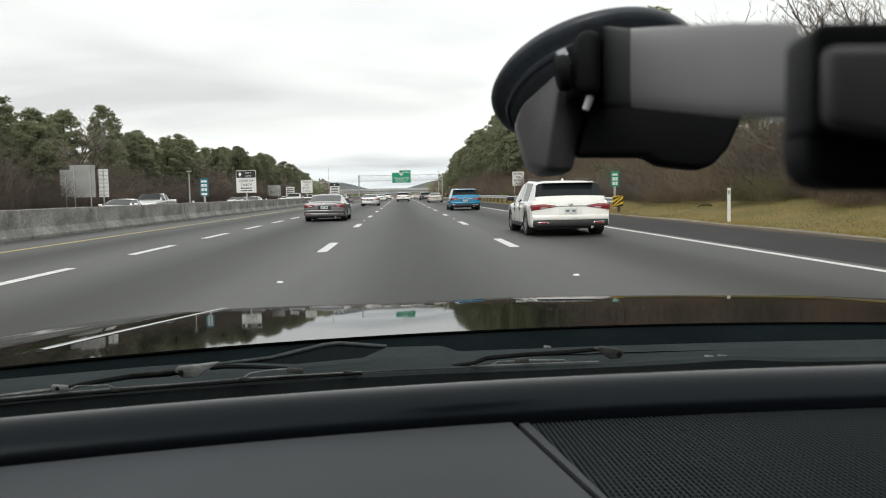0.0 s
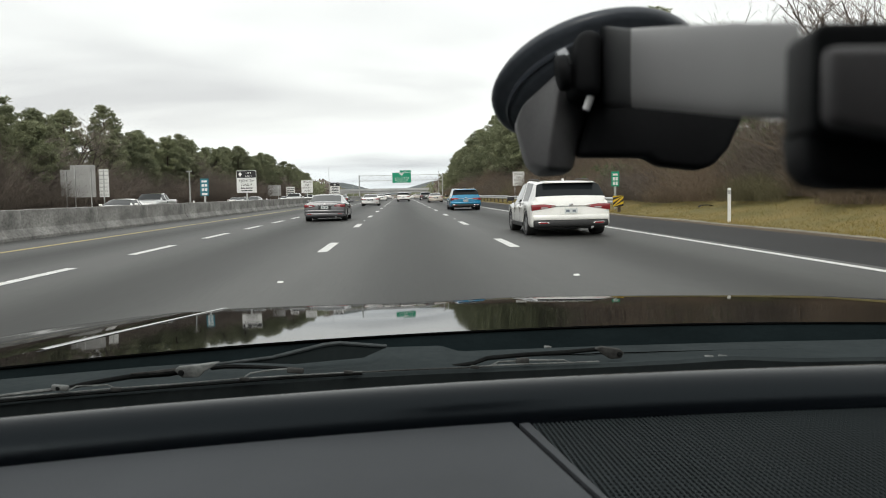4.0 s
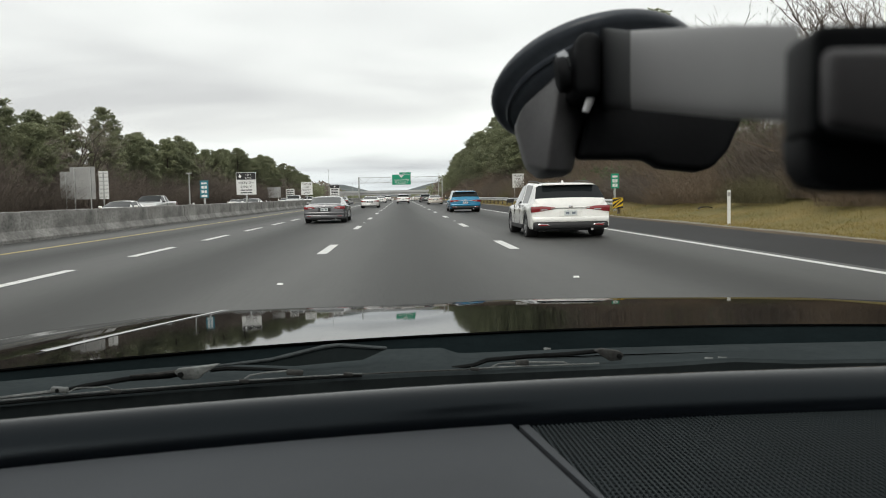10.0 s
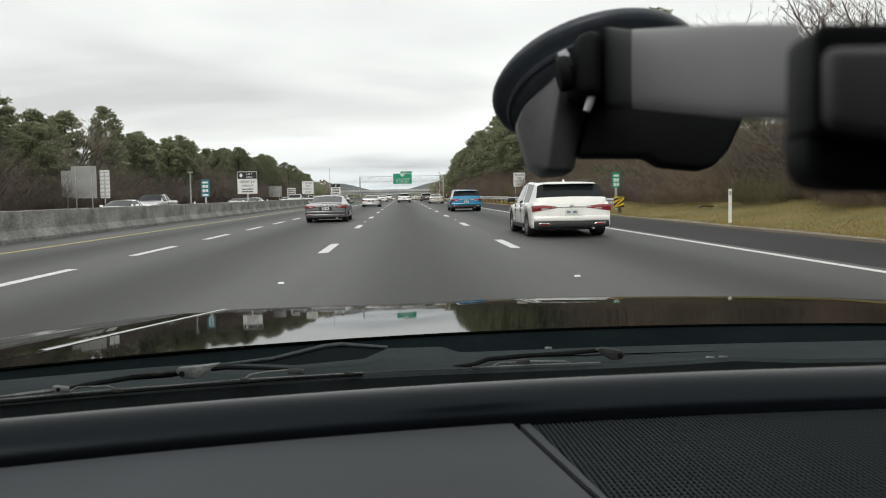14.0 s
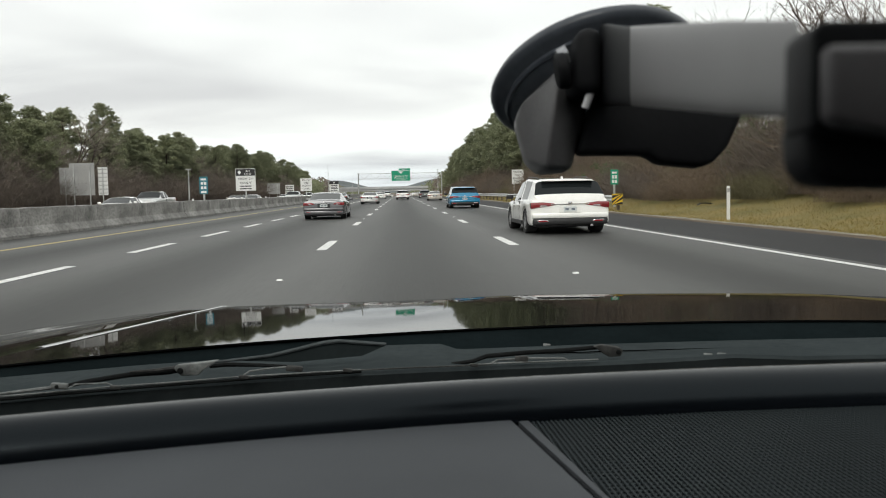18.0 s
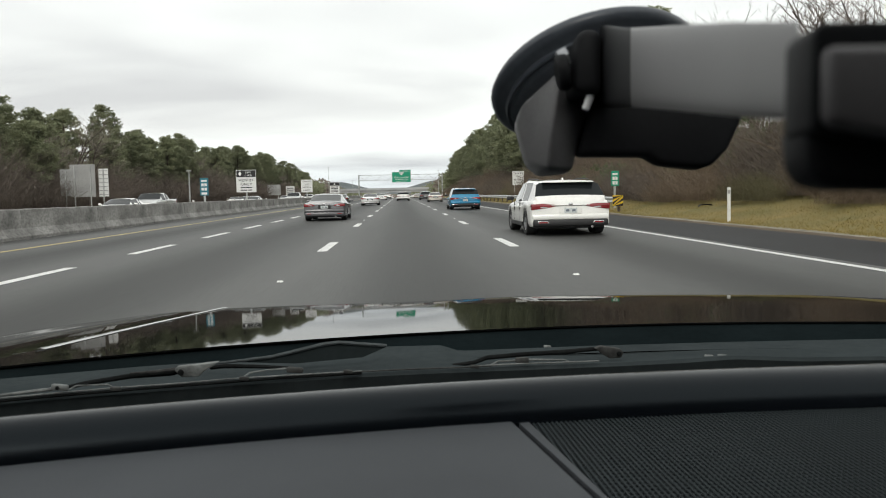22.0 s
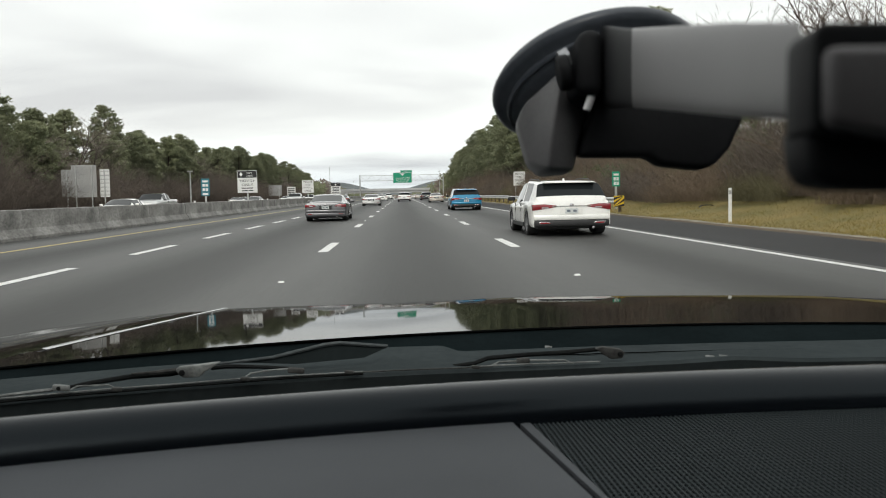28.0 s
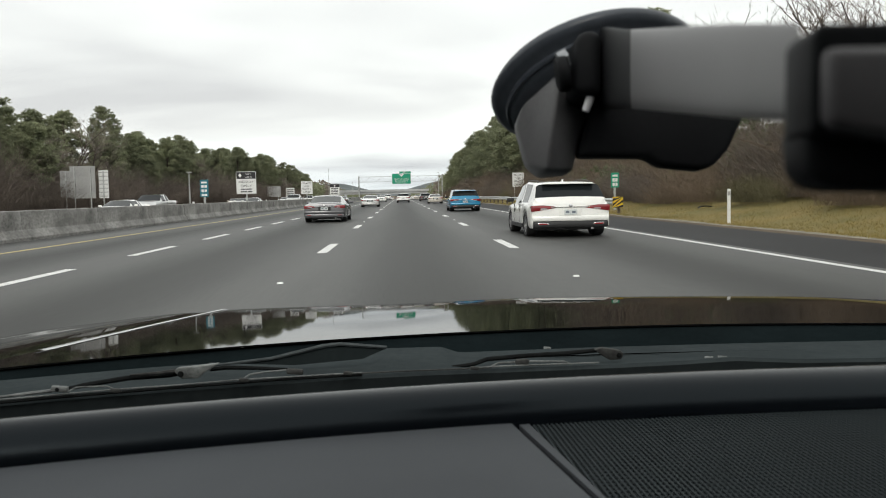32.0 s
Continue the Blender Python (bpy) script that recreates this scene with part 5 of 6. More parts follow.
# paler upper panel beside the shade-painted gutter, with the raised cover in its middle
PANEL_FAR = [(-0.3469, 0.6665, 0.9181), (-0.3157, 0.6814, 0.9179), (-0.2789, 0.6979, 0.9173), (-0.2193, 0.7225, 0.9165), (-0.1765, 0.7386, 0.9154), (-0.1173, 0.7587, 0.9127), (-0.0389, 0.7815, 0.9111),
             (-0.0224, 0.7858, 0.9162), (0.0343, 0.7991, 0.9137), (0.0514, 0.8028, 0.9072), (0.1275, 0.8165, 0.9053), (0.1841, 0.8243, 0.9044), (0.3284, 0.8347, 0.9024), (0.5261, 0.8272, 0.9021)]
PANEL_NEAR = [(-0.2799, 0.5365, 0.9327), (-0.2561, 0.5514, 0.9312), (-0.2125, 0.5761, 0.9288), (-0.1635, 0.6006, 0.926), (-0.1091, 0.6241, 0.9235), (-0.0412, 0.6488, 0.9209), (0.0193, 0.6668, 0.9184),
              (0.0694, 0.6789, 0.9162), (0.1308, 0.6906, 0.9143), (0.1793, 0.6974, 0.9134), (0.2282, 0.7021, 0.9134), (0.2773, 0.7047, 0.9148), (0.3357, 0.705, 0.9111), (0.4437, 0.6972, 0.9114)]


def along(points, x):
    xs_ = [p[0] for p in points]
    return Vector([float(np.interp(x, xs_, [p[k] for p in points])) for k in range(3)])


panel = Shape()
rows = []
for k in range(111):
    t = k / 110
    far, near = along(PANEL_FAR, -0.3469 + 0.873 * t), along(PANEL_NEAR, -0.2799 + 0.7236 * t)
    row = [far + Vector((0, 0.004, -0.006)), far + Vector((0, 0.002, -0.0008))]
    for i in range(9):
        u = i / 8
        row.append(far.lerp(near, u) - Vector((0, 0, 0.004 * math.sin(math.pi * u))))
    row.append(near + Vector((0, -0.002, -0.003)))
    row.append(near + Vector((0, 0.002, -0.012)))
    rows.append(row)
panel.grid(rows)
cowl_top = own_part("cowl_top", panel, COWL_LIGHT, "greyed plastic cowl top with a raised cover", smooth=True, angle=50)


def rod(name, points, r, mat, parent, label="", sides=6):
    radii = r if isinstance(r, list) else [r] * len(points)
    return part(name, Shape().tube(points, radii, sides), mat, parent, label, smooth=True)


def block_at(name, p, half, mat, parent, label="", turn=0.0, bevel=0.0012):
    s = Shape()
    s.box(-half[0], half[0], -half[1], half[1], -half[2], half[2], pose(*p, 0, turn, 0))
    return part(name, s, mat, parent, label, smooth=True, bevel=bevel)


rod("glass_edge", [(-0.0325, 0.6465, 0.9224), (-0.007, 0.6544, 0.9213), (0.0371, 0.6664, 0.9193), (0.0689, 0.6739, 0.9181)], 0.0006, WIPER_METAL, cowl_top, "thin lip along the glass")
rod("cowl_ridge", [(-0.1614, 0.6789, 0.9245), (-0.1335, 0.6895, 0.9251), (-0.1079, 0.6987, 0.9259), (-0.0859, 0.7061, 0.9294), (-0.0679, 0.7118, 0.9326), (-0.0542, 0.716, 0.9333), (-0.0357, 0.7215, 0.9304), (-0.015, 0.7273, 0.9274)],
    [0.0008, 0.0012, 0.0014, 0.0016, 0.0016, 0.0016, 0.0016, 0.0014], COWL_RIDGE, cowl_top, "raised grey moulding")
# flat darker polygon paints the soft shade below the moulding
s = Shape()
s.add([(-0.1335, 0.6905, 0.924), (-0.0859, 0.707, 0.9282), (-0.0542, 0.717, 0.9322), (-0.015, 0.7283, 0.9262), (-0.035, 0.722, 0.919), (-0.09, 0.7055, 0.9185)], [(0, 1, 2, 3, 4, 5)])
part("ridge_shade", s, COWL_DIM, cowl_top, "painted shade below the moulding")

left_wiper = part("wiper", Shape().tube([(-0.2298, 0.5909, 0.929), (-0.2196, 0.5961, 0.9303), (-0.193, 0.6092, 0.9318), (-0.1686, 0.6206, 0.9306), (-0.1595, 0.6246, 0.9316)], [0.0014, 0.0017, 0.0019, 0.0019, 0.0018], 8), ARM_BLACK, own, "worn black wiper arm", smooth=True)
rod("blade", [(-0.2722, 0.5348, 0.934), (-0.2538, 0.5464, 0.9331), (-0.2256, 0.5629, 0.9315), (-0.195, 0.5793, 0.9302), (-0.1621, 0.5956, 0.9282), (-0.1194, 0.6145, 0.9268), (-0.0891, 0.6266, 0.9253), (-0.0325, 0.6465, 0.9228)],
    0.0006, WIPER_LIGHT, left_wiper, "scuffed metal blade spine")
rod("blade_rubber", [(-0.2722, 0.5358, 0.9322), (-0.2256, 0.5639, 0.9297), (-0.1621, 0.5966, 0.9264), (-0.0891, 0.6276, 0.9235), (-0.0325, 0.6475, 0.921)], 0.0011, ARM_BLACK, left_wiper, "black blade rubber")
rod("carrier", [(-0.2747, 0.5398, 0.9342), (-0.256, 0.5514, 0.9337), (-0.242, 0.5596, 0.9336), (-0.2298, 0.5666, 0.9334)], [0.0007, 0.0009, 0.0012, 0.0013], WIPER_LIGHT, left_wiper, "scuffed blade carrier")
rod("carrier", [(-0.2215, 0.5712, 0.9314), (-0.2169, 0.5737, 0.9337), (-0.1998, 0.5827, 0.9319), (-0.1948, 0.5853, 0.9284)], 0.0006, WIPER_LIGHT, left_wiper)
rod("carrier", [(-0.1184, 0.6257, 0.9243), (-0.1129, 0.6279, 0.9278), (-0.1002, 0.6329, 0.9285), (-0.0856, 0.6384, 0.9282)], 0.0007, WIPER_LIGHT, left_wiper)
rod("arm_rod", [(-0.1913, 0.6042, 0.9348), (-0.1777, 0.6107, 0.9338), (-0.1629, 0.6175, 0.934)], [0.0006, 0.0014, 0.0016], WIPER_METAL, left_wiper)
rod("arm_rod", [(-0.1411, 0.627, 0.9326), (-0.1306, 0.6314, 0.9327), (-0.1075, 0.6406, 0.9297), (-0.0837, 0.6496, 0.9259)], [0.0016, 0.0018, 0.0015, 0.0013], ARM_BLACK, left_wiper)
bracket = block_at("bracket", (-0.2236, 0.5639, 0.935), (0.0054, 0.002, 0.0020), WIPER_LIGHT, left_wiper, "grey blade bracket", 6)
s = Shape()
s.lathe([(0.0, -0.0026), (0.0013, -0.0024), (0.0014, 0.0)], (-0.2246, 0.5639, 0.935), "Y", 10)
part("rivet", s, ARM_BLACK, bracket, smooth=True)
block_at("joint", (-0.081, 0.6349, 0.9275), (0.0062, 0.002, 0.0021), WIPER_METAL, left_wiper, "black blade joint", 5)
for p in [(-0.1918, 0.5752, 0.9306), (-0.114, 0.6114, 0.9273), (-0.0422, 0.6383, 0.9244)]:
    block_at("blade_clip", p, (0.0034, 0.0016, 0.0013), WIPER_METAL, left_wiper, "", 5, 0.0007)


def pivot_plate(parent, outline, y, nut, mat):
    s = Shape()
    s.prism(outline, y - 0.003, y + 0.004)
    plate = part("pivot_cap", s, mat, parent, "worn grey pivot cap", smooth=True, bevel=0.001)
    s = Shape()
    s.lathe([(0.0, -0.0042), (0.0020, -0.0040), (0.0024, -0.0025)], (nut[0], y, nut[1]), "Y", 10)
    part("pivot_nut", s, ARM_BLACK, plate, smooth=True)


# the left cap's pale colour includes painted sky reflection
pivot_plate(left_wiper, [(-0.1638, 0.9338), (-0.1620, 0.9362), (-0.1480, 0.9372), (-0.1325, 0.9388), (-0.1360, 0.9362), (-0.1430, 0.9325), (-0.1470, 0.9285), (-0.1590, 0.9285)], 0.6178, (-0.1592, 0.9322), WIPER_LIGHT)
right_wiper = part("wiper", Shape().tube([(0.0396, 0.7114, 0.9119), (0.058, 0.7156, 0.9129), (0.0697, 0.7181, 0.9164), (0.1034, 0.7247, 0.9171), (0.1385, 0.7306, 0.917), (0.1701, 0.7351, 0.9182)], [0.0015, 0.0018, 0.002, 0.002, 0.002, 0.0018], 8), ARM_BLACK, own, "worn black wiper arm", smooth=True)
rod("blade", [(0.0575, 0.6713, 0.919), (0.0828, 0.6769, 0.9185), (0.1109, 0.6824, 0.9175), (0.1587, 0.6899, 0.9164)], 0.0007, WIPER_LIGHT, right_wiper, "scuffed metal blade spine")
rod("carrier", [(0.0695, 0.6887, 0.9156), (0.0762, 0.6901, 0.9184), (0.1038, 0.6956, 0.9179), (0.1318, 0.7005, 0.9161), (0.1386, 0.7015, 0.9129)], 0.0009, WIPER_LIGHT, right_wiper, "scuffed blade carrier")
block_at("joint", (0.0947, 0.6842, 0.9199), (0.0054, 0.002, 0.0025), WIPER_METAL, right_wiper, "black blade joint")
block_at("blade_clip", (0.0548, 0.6658, 0.9197), (0.0034, 0.0016, 0.0013), WIPER_METAL, right_wiper, "", 5, 0.0007)
pivot_plate(right_wiper, [(0.1630, 0.9205), (0.1690, 0.9222), (0.1850, 0.9195), (0.1880, 0.9165), (0.1860, 0.9118), (0.1760, 0.9112), (0.1700, 0.9150)], 0.7261, (0.1838, 0.9155), WIPER_METAL)
for p in [(0.1381, 0.8279, 0.904), (0.2640, 0.734, 0.9086), (0.2760, 0.734, 0.9086)]:
    s = Shape()
    s.tube([(p[0], p[1], p[2] - 0.006), p, (p[0] + 0.004, p[1] - 0.004, p[2] + 0.001)], [0.0055, 0.0026, 0.001], 10)
    own_part("washer_nozzle", s, WIPER_LIGHT, "small grey washer nozzle", smooth=True)

# dashboard: padded roll, top panel, speaker grille
def roll_d(x):
    return (0.472 + 0.155 * x - 0.34 * x * x) if x < 0.24 else 0.472 + 0.0372 - 0.0196 + 0.035 * (x - 0.24) - 0.30 * (x - 0.24) ** 2


ROLL_PROFILE = [(-0.0165 - 0.022 * math.cos(radians(a)), -0.1245 + 0.022 * math.sin(radians(a))) for a in range(-20, 221, 10)]
dash_x = [-0.75 + 1.95 * k / 70 for k in range(71)]
roll = Shape()
rows = []
for x in dash_x:
    c = roll_d(max(-0.42, x)) + 0.40 * min(0, x + 0.42)
    rows.append([S(x, c + u, z) for u, z in ROLL_PROFILE])
roll.grid(rows)
dash_roll = own_part("dash_roll", roll, DASH_ROLL, "padded slate roll along the dashboard's front edge", smooth=True, angle=80)
base = Shape()
rows = []
for x in dash_x:
    c = roll_d(max(-0.42, x)) + 0.40 * min(0, x + 0.42)
    rows.append([S(x, c + 0.001, -0.134), S(x, c + 0.08, -0.166), S(x, c + 0.28, -0.188), S(x, c + 0.46, -0.196), S(x, 0.935 - 0.16 * ((x - 0.47) / 0.93) ** 2, hood_z(x, hood_back(x)) - 0.0102)])
base.grid(rows)
own_part("windscreen_base", base, FRIT_BLACK, "black band at the foot of the windscreen", smooth=True)

DASH_Z = ZE - 0.120 * SC
SEAM_A, SEAM_B = (0.0485, 0.3745, 0.954), (0.0636, 0.2732, 0.954)


def seam_x(y):
    return SEAM_A[0] + (SEAM_B[0] - SEAM_A[0]) * (y - SEAM_A[1]) / (SEAM_B[1] - SEAM_A[1])


def dash_edge(x):
    u = x / SC
    return (roll_d(max(-0.42, u)) + 0.40 * min(0, u + 0.42) - 0.0365) * SC


top_l, top_r = Shape(), Shape()
rows_l, rows_r = [], []
for i in range(19):
    t = i / 18
    row_l, row_r = [], []
    for k in range(25):
        xe = -0.64 + (SEAM_A[0] + 0.64) * k / 24
        y = dash_edge(xe) * (1 - t) + 0.05 * t
        x = -0.64 + (seam_x(y) - 0.0016 + 0.64) * k / 24
        row_l.append((x, y, DASH_Z - 0.05 * max(0, t - 0.75) ** 2))
        xe = SEAM_A[0] + (1.0 - SEAM_A[0]) * k / 24
        y = dash_edge(xe) * (1 - t) + 0.05 * t
        s0 = seam_x(y) + 0.0016
        x = s0 + (1.0 - s0) * k / 24
        row_r.append((x, y, DASH_Z - 0.0025 - 0.05 * max(0, t - 0.75) ** 2))
    rows_l.append(row_l)
    rows_r.append(row_r)
top_l.grid(rows_l)
top_r.grid(rows_r)
own_part("dash_top", top_l, DASH_SOFT, "dark grey grained dashboard top", smooth=True)
grille = own_part("speaker_grille", top_r, GRILLE, "black ribbed speaker grille panel")
s = Shape()
s.box(-0.66, 1.05, 0.03, 0.45, DASH_Z - 0.16, DASH_Z - 0.02)
own_part("dash_body", s, BLACK_TRIM, "black dashboard body")
ribs = Shape()
RIB_LEAN = -0.034                    # the ribs run nearly straight back and end in steps at the frame


def frame_x(y):
    return seam_x(y) + 0.0040 + 0.0026 * (y - SEAM_B[1]) / (SEAM_A[1] - SEAM_B[1])


for k in range(270):
    x0 = SEAM_A[0] + 0.004 + 0.0021 * k
    y0 = dash_edge(min(0.9, x0)) - 0.002
    y1 = y0 - 0.16
    if x0 + RIB_LEAN * (y1 - y0) < frame_x(y1):
        steps = [y0 - 0.002 * j for j in range(80)]
        inside = [y for y in steps if x0 + RIB_LEAN * (y - y0) > frame_x(y)]
        if len(inside) < 2:
            continue
        y1 = inside[-1]
    x1 = x0 + RIB_LEAN * (y1 - y0)
    z = DASH_Z - 0.0024
    w, h = 0.00062, 0.0014
    ribs.add([(x0 - w, y0, z), (x0 + w, y0, z), (x1 + w, y1, z), (x1 - w, y1, z), (x0 - w * 0.6, y0, z + h), (x0 + w * 0.6, y0, z + h), (x1 + w * 0.6, y1, z + h), (x1 - w * 0.6, y1, z + h)],
             [(4, 5, 6, 7), (0, 4, 7, 3), (1, 2, 6, 5), (0, 1, 5, 4), (3, 7, 6, 2)])
for k in range(60):
    y0 = 0.393 - 0.0036 * k
    if y0 < 0.2:
        break
    for x0, x1 in ((frame_x(y0) + 0.002, 0.62),):
        z = DASH_Z - 0.0024
        ribs.add([(x0, y0 - 0.0006, z + 0.001), (x1, y0 - 0.0006, z + 0.001), (x1, y0 + 0.0006, z + 0.001), (x0, y0 + 0.0006, z + 0.001)], [(0, 1, 2, 3)])
tagged(part("grille_rib", ribs, RIB, grille, "fine diagonal ribs"), kind="stuff")
edge = Shape()
ends = [SEAM_A[1] + 0.008 - (SEAM_A[1] - 0.22) * k / 24 for k in range(25)]
edge.grid([[(seam_x(y) + 0.0016, y, DASH_Z - 0.0045), (seam_x(y) + 0.0020, y, DASH_Z - 0.0008), (frame_x(y) - 0.0002, y, DASH_Z - 0.0006), (frame_x(y) + 0.0004, y, DASH_Z - 0.0040)] for y in ends])
part("grille_edge", edge, DASH_SOFT, grille, "paler stepped grille frame", smooth=True)

# cabin and body round the camera
wind = Shape()
rows = []
for i in range(9):
    t = i / 8
    rows.append([(MID + WIDE * u * (0.80 - 0.16 * t), 0.50 - 0.76 * t + (0.06 * (1 - t) + 0.02) * (1 - u * u), 0.905 + 0.50 * t) for u in [-1 + 2 * k / 16 for k in range(17)]])
wind.grid(rows)
ws = own_part("windscreen", wind, SCREEN_GLASS, "clear raked windscreen", smooth=True)
ws.visible_shadow = False
roof = Shape()
roof.grid([[(MID + WIDE * u * 0.64, y, 1.405 + 0.07 * (1 - u * u) + bump_) for u in [-1 + 2 * k / 12 for k in range(13)]] for y, bump_ in ((-0.26, 0), (-0.7, 0.03), (-1.4, 0.02), (-2.0, -0.06))])
roof.grid([[(MID + WIDE * u * 0.64, y, 1.375 + 0.06 * (1 - u * u) + bump_) for u in [-1 + 2 * k / 12 for k in range(13)]] for y, bump_ in ((-0.26, 0), (-0.7, 0.03), (-1.4, 0.02), (-2.0, -0.06))])
own_part("roof", roof, HOOD_PAINT, "black roof", smooth=True)
liner = Shape()
liner.grid([[(MID + WIDE * u * 0.62, y, 1.365 + 0.05 * (1 - u * u) + bump_) for u in [-1 + 2 * k / 12 for k in range(13)]] for y, bump_ in ((-0.27, 0), (-0.7, 0.03), (-1.4, 0.02), (-2.0, -0.06))])
own_part("headliner", liner, HEADLINER, "grey headliner", smooth=True)
for side in (-1, 1):
    X = lambda u: MID + side * WIDE * u
    s = Shape()
    s.tube([(X(0.82), 0.50, 0.93), (X(0.66), -0.26, 1.40)], [0.035, 0.04], 8)
    own_part("pillar", s, HOOD_PAINT, "front roof pillar", smooth=True)
    for y in (-1.05, -2.0):
        s = Shape()
        s.tube([(X(0.88), y - 0.1, 0.95), (X(0.65), y, 1.40)], [0.05, 0.045], 8)
        own_part("pillar", s, HOOD_PAINT, "", smooth=True)
    for y0, y1 in ((-0.95, 0.62), (-1.95, -0.97)):
        s = Shape()
        prof = ((0.90, 0.95), (0.925, 0.80), (0.93, 0.62), (0.91, 0.40), (0.88, 0.28))
        s.grid([[(X(a), y, z) for a, z in prof] for y in (y0, (y0 + y1) / 2, y1)])
        s.grid([[(X(a - 0.09), y, z) for a, z in prof] for y in (y0, (y0 + y1) / 2, y1)])
        d = own_part("door", s, HOOD_PAINT, "black car door", smooth=True)
        h = Shape()
        h.box(X(0.925), X(0.955), y0 + 0.12, y0 + 0.32, 0.79, 0.82)
        part("door_handle", h, HOOD_PAINT, d, bevel=0.008)
    for y0, y1 in ((-1.02, 0.50), (-1.95, -1.08)):
        s = Shape()
        yt = min(y1, -0.30)
        s.add([(X(0.88), y0, 0.955), (X(0.88), y1, 0.955), (X(0.665), yt, 1.385), (X(0.665), y0 + 0.05, 1.39)], [(0, 1, 2, 3)])
        sw = own_part("side_window", s, TINTED_GLASS, "tinted side window")
    s = Shape()
    s.grid([[(X(a), y, z) for a, z in ((0.62, 1.02), (0.86, 0.96), (0.92, 0.80), (0.92, 0.60 if abs(y + 2.45) < 0.3 else 0.35))] for y in (-1.95, -2.2, -2.45, -2.7, -3.05)])
    own_part("rear_quarter", s, HOOD_PAINT, "", smooth=True)
    tyre, rim, disc = WHEELS[(0.34, 0.23)]
    for wy in (1.02, -1.72):
        w = own_part("wheel", tyre, None, "black tyre on an alloy rim")
        w.matrix_basis = pose(X(0.80), wy, 0.34, 0, 0, 0 if side > 0 else 180)
        part("rim", rim, None, w)
    s = Shape()
    s.box(X(0.45), X(0.86), 1.62, 1.80, 0.60, 0.72)
    own_part("headlamp", s, CLEAR_LENS, "clear headlamp", smooth=True, bevel=0.03)
    s = Shape()
    s.box(X(0.12), X(0.62), -1.0, -0.45, 0.42, 0.56)
    seat = thing("front_seat", "black cloth front seat", "car seat", group="front seats")
    part("cushion", s, SEAT_CLOTH, seat, smooth=True, bevel=0.05)
    s = Shape()
    s.box(X(0.12), X(0.62), -1.16, -1.02, 0.50, 1.12)
    part("backrest", s, SEAT_CLOTH, seat, smooth=True, bevel=0.05)
s = Shape()
s.box(MID - 0.96, MID + 0.96, -3.02, 1.5, 0.24, 0.34)
own_part("floor_pan", s, BLACK_TRIM, "floor pan")
s = Shape()
s.grid([[(MID + WIDE * u * 0.66, y, z) for u in (-1, 0, 1)] for y, z in ((-2.0, 1.37), (-2.55, 1.04))])
own_part("rear_window", s, TINTED_GLASS, "tinted rear window")
s = Shape()
s.grid([[(MID + WIDE * u * 0.80, y, z) for u in (-1, -0.5, 0, 0.5, 1)] for y, z in ((-2.55, 1.03), (-3.0, 1.0), (-3.07, 0.9), (-3.09, 0.6), (-3.02, 0.32))])
own_part("tailgate", s, HOOD_PAINT, "black tail", smooth=True)
for side in (-1, 1):
    X = lambda u: MID + side * WIDE * u
    s = Shape()
    s.add([(X(0.64), -1.98, 1.385), (X(0.66), -2.55, 1.045), (X(0.78), -2.52, 1.02), (X(0.89), -1.95, 0.955)], [(0, 1, 2, 3)])
    s.add([(X(0.66), -2.55, 1.045), (X(0.78), -3.0, 1.0), (X(0.86), -2.9, 0.97), (X(0.80), -2.4, 1.0)], [(0, 1, 2, 3)])
    own_part("rear_pillar", s, HOOD_PAINT, "broad black rear pillar", smooth=True)
    s = Shape()
    s.box(X(0.55), X(0.90), -3.12, -2.95, 0.70, 0.84)
    own_part("tail_lamp", s, RED_LENS, "red tail lamp", smooth=True, bevel=0.02)
s = Shape()
s.box(MID - 1.05, MID + 1.05, -3.16, -2.9, 0.30, 0.58)
own_part("rear_bumper", s, HOOD_PAINT, "black rear bumper", smooth=True, bevel=0.06)
s = Shape()
s.box(MID - 1.03, MID + 1.03, 1.66, 1.88, 0.28, 0.60)
own_part("front_bumper", s, HOOD_PAINT, "black front bumper", smooth=True, bevel=0.06)
s = Shape()
s.box(MID - 0.55, MID + 0.55, 1.62, 1.83, 0.58, 0.76)
own_part("grille", s, BLACK_TRIM, "black grille", bevel=0.02)

# ---- windscreen mount ----
mount = thing("phone_mount", "black and grey suction mount stuck to the windscreen", "phone mount", pose(*EYE, PITCH, ROLL, YAW))


def mount_part(name, shape, mat, label="", parent=None, bevel=0.0, smooth=True, segments=3):
    return part(name, shape, mat, parent or mount, label, smooth=smooth, bevel=bevel, segments=segments, angle=50)


tilt = Matrix(((0.981, -0.0785, 0.1758), (0.0, -0.913, -0.4077), (0.1925, 0.400, -0.8957)))
CUP_R = 0.0368
cup = Shape()
cup.lathe([(0.0, -0.002), (CUP_R * 0.97, -0.002), (CUP_R, -0.0004), (CUP_R * 0.995, 0.0012), (CUP_R * 0.95, 0.0030), (CUP_R * 0.87, 0.0042), (CUP_R * 0.85, 0.0062), (CUP_R * 0.80, 0.0078), (CUP_R * 0.55, 0.0115), (0.0, 0.013)], (0, 0, 0), "Z", 64)
cup_c = Vector((0.0530, 0.302, 0.0590))
cup.v = [tuple(cup_c + tilt @ Vector(p)) for p in cup.v]
cup_ob = mount_part("suction_cup", cup, CUP_RUBBER, "black rubber suction cup")
lip = Shape()
lip.tube([tuple(cup_c + tilt @ Vector((CUP_R * 0.86 * math.cos(a), CUP_R * 0.86 * math.sin(a), 0.0052))) for a in [math.tau * k / 56 for k in range(57)]], [0.0011] * 57, 6)
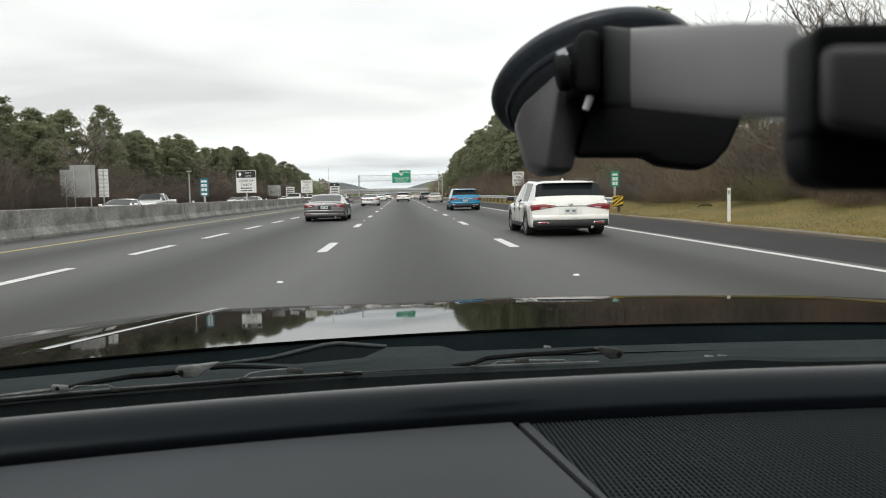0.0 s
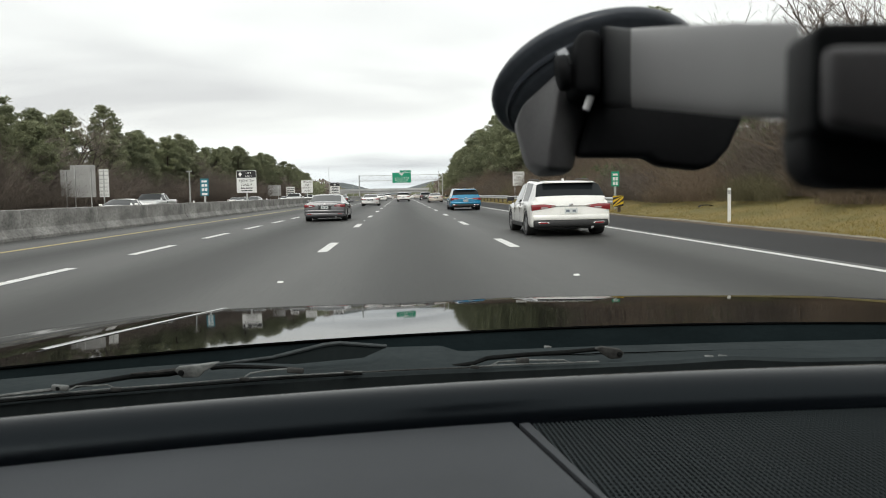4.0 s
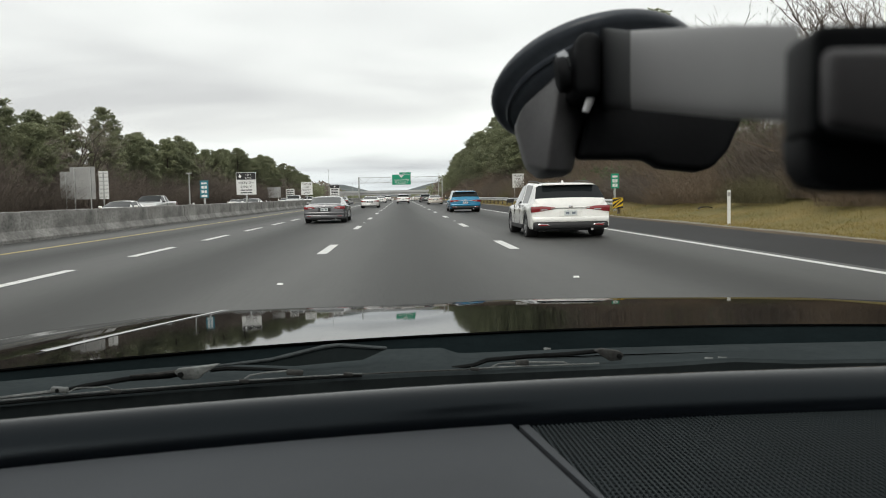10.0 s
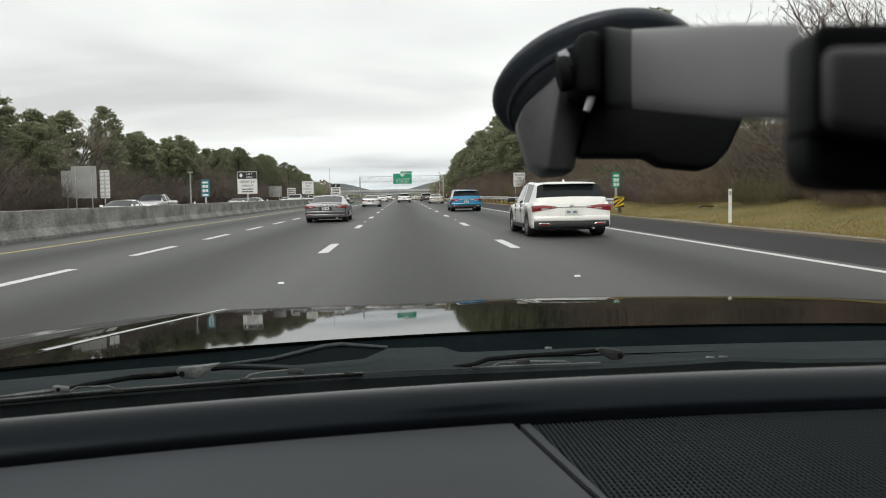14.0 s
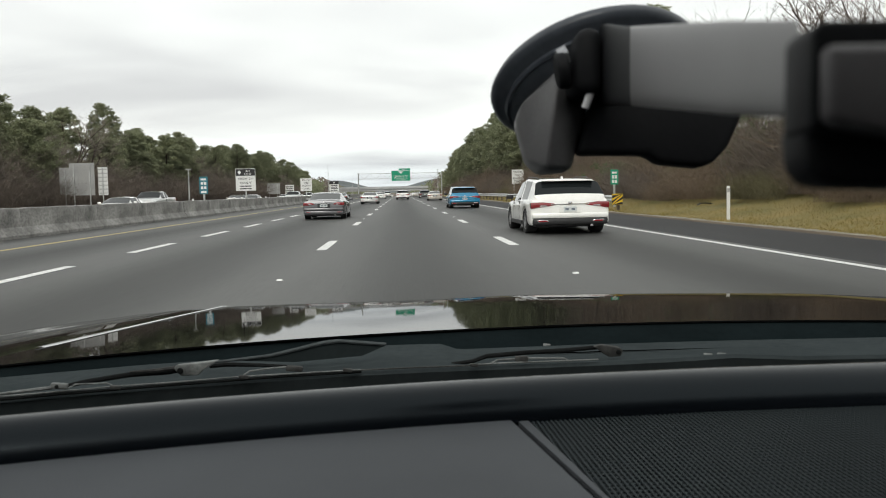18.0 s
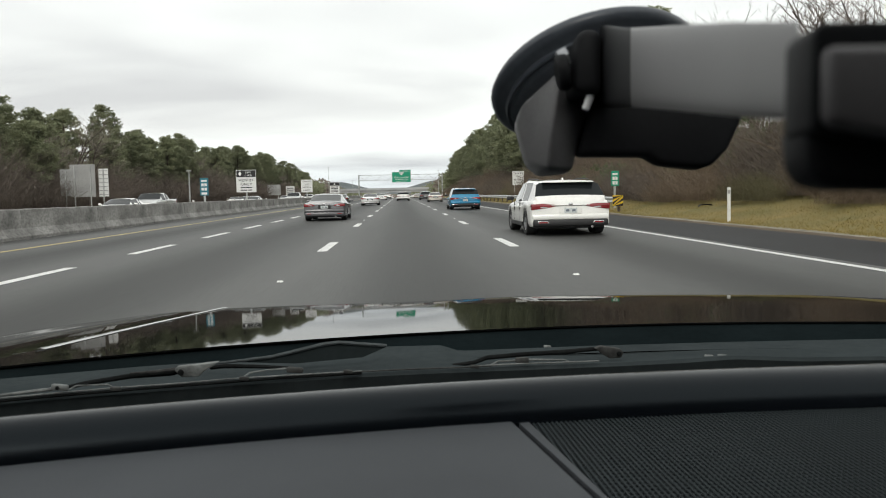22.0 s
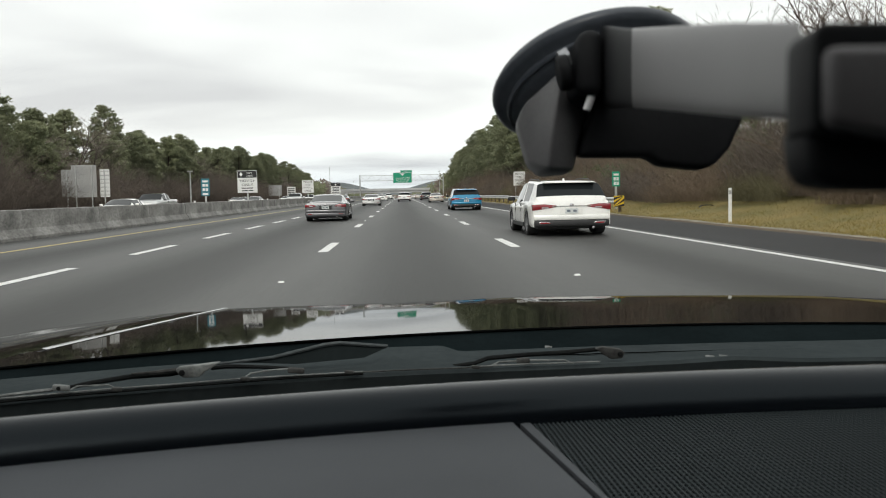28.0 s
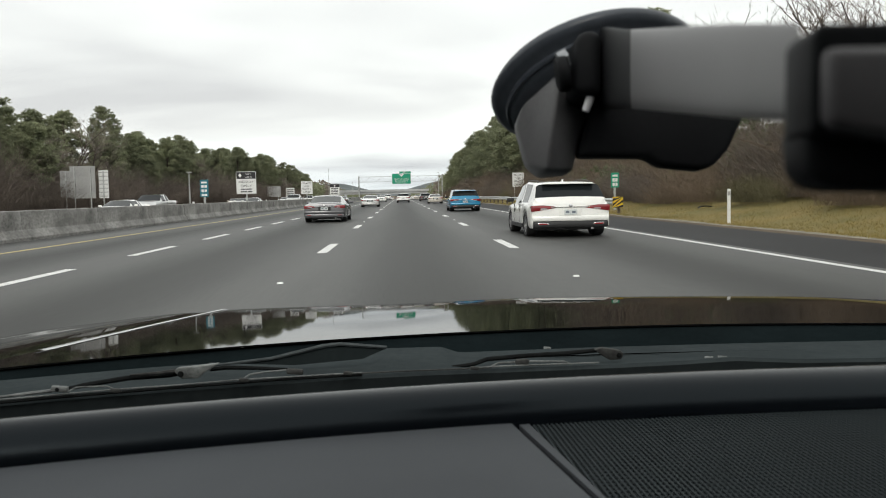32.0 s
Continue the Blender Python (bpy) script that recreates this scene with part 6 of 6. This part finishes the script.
mount_part("cup_lip", lip, CUP_RUBBER, "", cup_ob)
s = Shape()
rim_ = [(0.0245, 0.292, 0.0423), (0.0264, 0.286, 0.0480), (0.0370, 0.274, 0.0568), (0.0491, 0.284, 0.0514), (0.0426, 0.284, 0.0257), (0.0328, 0.272, 0.0248), (0.0283, 0.288, 0.0285)]
s.add(rim_ + [(x, 0.300, z) for x, y, z in rim_], [(0, 1, 2, 5, 6), (2, 3, 4, 5), (7, 13, 12, 11, 10, 9, 8), *[(i, 7 + i, 7 + (i + 1) % 7, (i + 1) % 7) for i in range(7)]])
housing = mount_part("base_housing", s, MOUNT_DARK, "dark grey wedge-shaped base housing", bevel=0.0016)
s = Shape()
s.prism(((0.0437, 0.0303), (0.047, 0.0415), (0.0507, 0.0534), (0.1002, 0.0497), (0.0962, 0.0402), (0.0929, 0.0329), (0.0877, 0.027), (0.0837, 0.0261), (0.0699, 0.0275), (0.0668, 0.0303)), 0.279, 0.290)
mount_part("cam_lever", s, MOUNT_PLASTIC, "black locking lever", bevel=0.004)
s = Shape()
s.prism(((0.0392, 0.0470), (0.0399, 0.0650), (0.0435, 0.0662), (0.0478, 0.0660), (0.0480, 0.0462), (0.0446, 0.0466)), 0.258, 0.29)
mount_part("hinge_block", s, MOUNT_PLASTIC, "black hinge block", bevel=0.003)
s = Shape()
s.tube([(0.0381, 0.262, 0.0538), (0.0345, 0.262, 0.0532)], [0.0058, 0.0054], 16)
screw = mount_part("hinge_bolt", s, MOUNT_PLASTIC, "hinge bolt", bevel=0.001)
s = Shape()
s.tube([(0.0378, 0.262, 0.0586), (0.035, 0.262, 0.0575)], [0.0030, 0.0026], 6)
mount_part("bolt_head", s, BOLT_GLINT, "", screw)
s = Shape()
s.tube([(0.0433, 0.262, 0.0421), (0.045, 0.262, 0.0469)], [0.0012, 0.0014], 10)
mount_part("hinge_pin", s, CLEAR_LENS, "pale hinge pin")


def rounded_ring(c, half_h, half_t, axis):
    """A rounded-square ring round c, tall half_h and deep half_t."""
    ring = []
    for k in range(24):
        a = math.tau * k / 24
        ca, sa = math.cos(a), math.sin(a)
        ring.append((c[0] + axis * half_t * math.copysign(abs(ca) ** 0.7, ca), c[1] + half_t * math.copysign(abs(ca) ** 0.7, ca), c[2] + half_h * math.copysign(abs(sa) ** 0.7, sa)))
    return ring


arm = Shape()
NEAR = 0.35                          # the clamp stands this much nearer than the hinge
ARM_LINE = [((0.0521, 0.286, 0.0602), 0.0116), ((0.0594, 0.278, 0.0582), 0.0121), ((0.0714, 0.262, 0.0546), 0.0125), ((0.0825, 0.244, 0.0505), 0.0128), ((0.0955, 0.2345, 0.0481), 0.0128)]
rows = []
for k in range(25):
    u = k / 24 * (len(ARM_LINE) - 1)
    i = min(len(ARM_LINE) - 2, int(u))
    (c0, h0), (c1, h1) = ARM_LINE[i], ARM_LINE[i + 1]
    c = Vector(c0).lerp(Vector(c1), u - i)
    f = 1 / (1 + (1 / NEAR - 1) * (c.x / c.y - 0.182) / 0.225)
    rows.append([(x * f, y * f, z * f) for x, y, z in rounded_ring(c, h0 + (h1 - h0) * (u - i), 0.011, 0.25)])
arm.grid(rows, True)
arm.add(rows[0], [tuple(range(24))])
mount_part("arm", arm, MOUNT_GREY, "thick satin grey arm")
# dark shell over the arm's root paints the shade where it turns away
shade_shell = Shape()
for i, row in enumerate(rows[:8]):
    mid = sum((Vector(p) for p in row), Vector()) / 24
    swell = 1.10 - 0.022 * max(0, i - 2)
    rows[i] = [tuple(mid + (Vector(p) - mid) * swell) for p in row]
shade_shell.grid(rows[:8], True)
mount_part("arm_sleeve", shade_shell, MOUNT_PLASTIC, "black sleeve at the root of the arm")
s = Shape()
s.prism(((0.0879, 0.0281), (0.0884, 0.0517), (0.0903, 0.0542), (0.1231, 0.0547), (0.1231, 0.0241), (0.0935, 0.0262)), 0.205, 0.2235)
s.v = [(x * NEAR, y * NEAR, z * NEAR) for x, y, z in s.v]
collar = mount_part("clamp_collar", s, MOUNT_PLASTIC, "black clamp collar", bevel=0.002)
s = Shape()
s.prism(((0.0898, 0.0479), (0.1195, 0.0484), (0.1195, 0.0232), (0.0898, 0.0288)), 0.201, 0.209)
s.v = [(x * NEAR, y * NEAR, z * NEAR) for x, y, z in s.v]
mount_part("clamp_panel", s, MOUNT_GREY, "grey inset panel", collar, bevel=0.001)
s = Shape()
s.prism(((0.0887, 0.0282), (0.0892, 0.0311), (0.1261, 0.0297), (0.1261, 0.0147), (0.0986, 0.015), (0.0925, 0.0161), (0.0895, 0.02)), 0.210, 0.228)
s.v = [(x * NEAR, y * NEAR, z * NEAR) for x, y, z in s.v]
mount_part("clamp_knob", s, MOUNT_PLASTIC, "black clamp knob", bevel=0.0022)
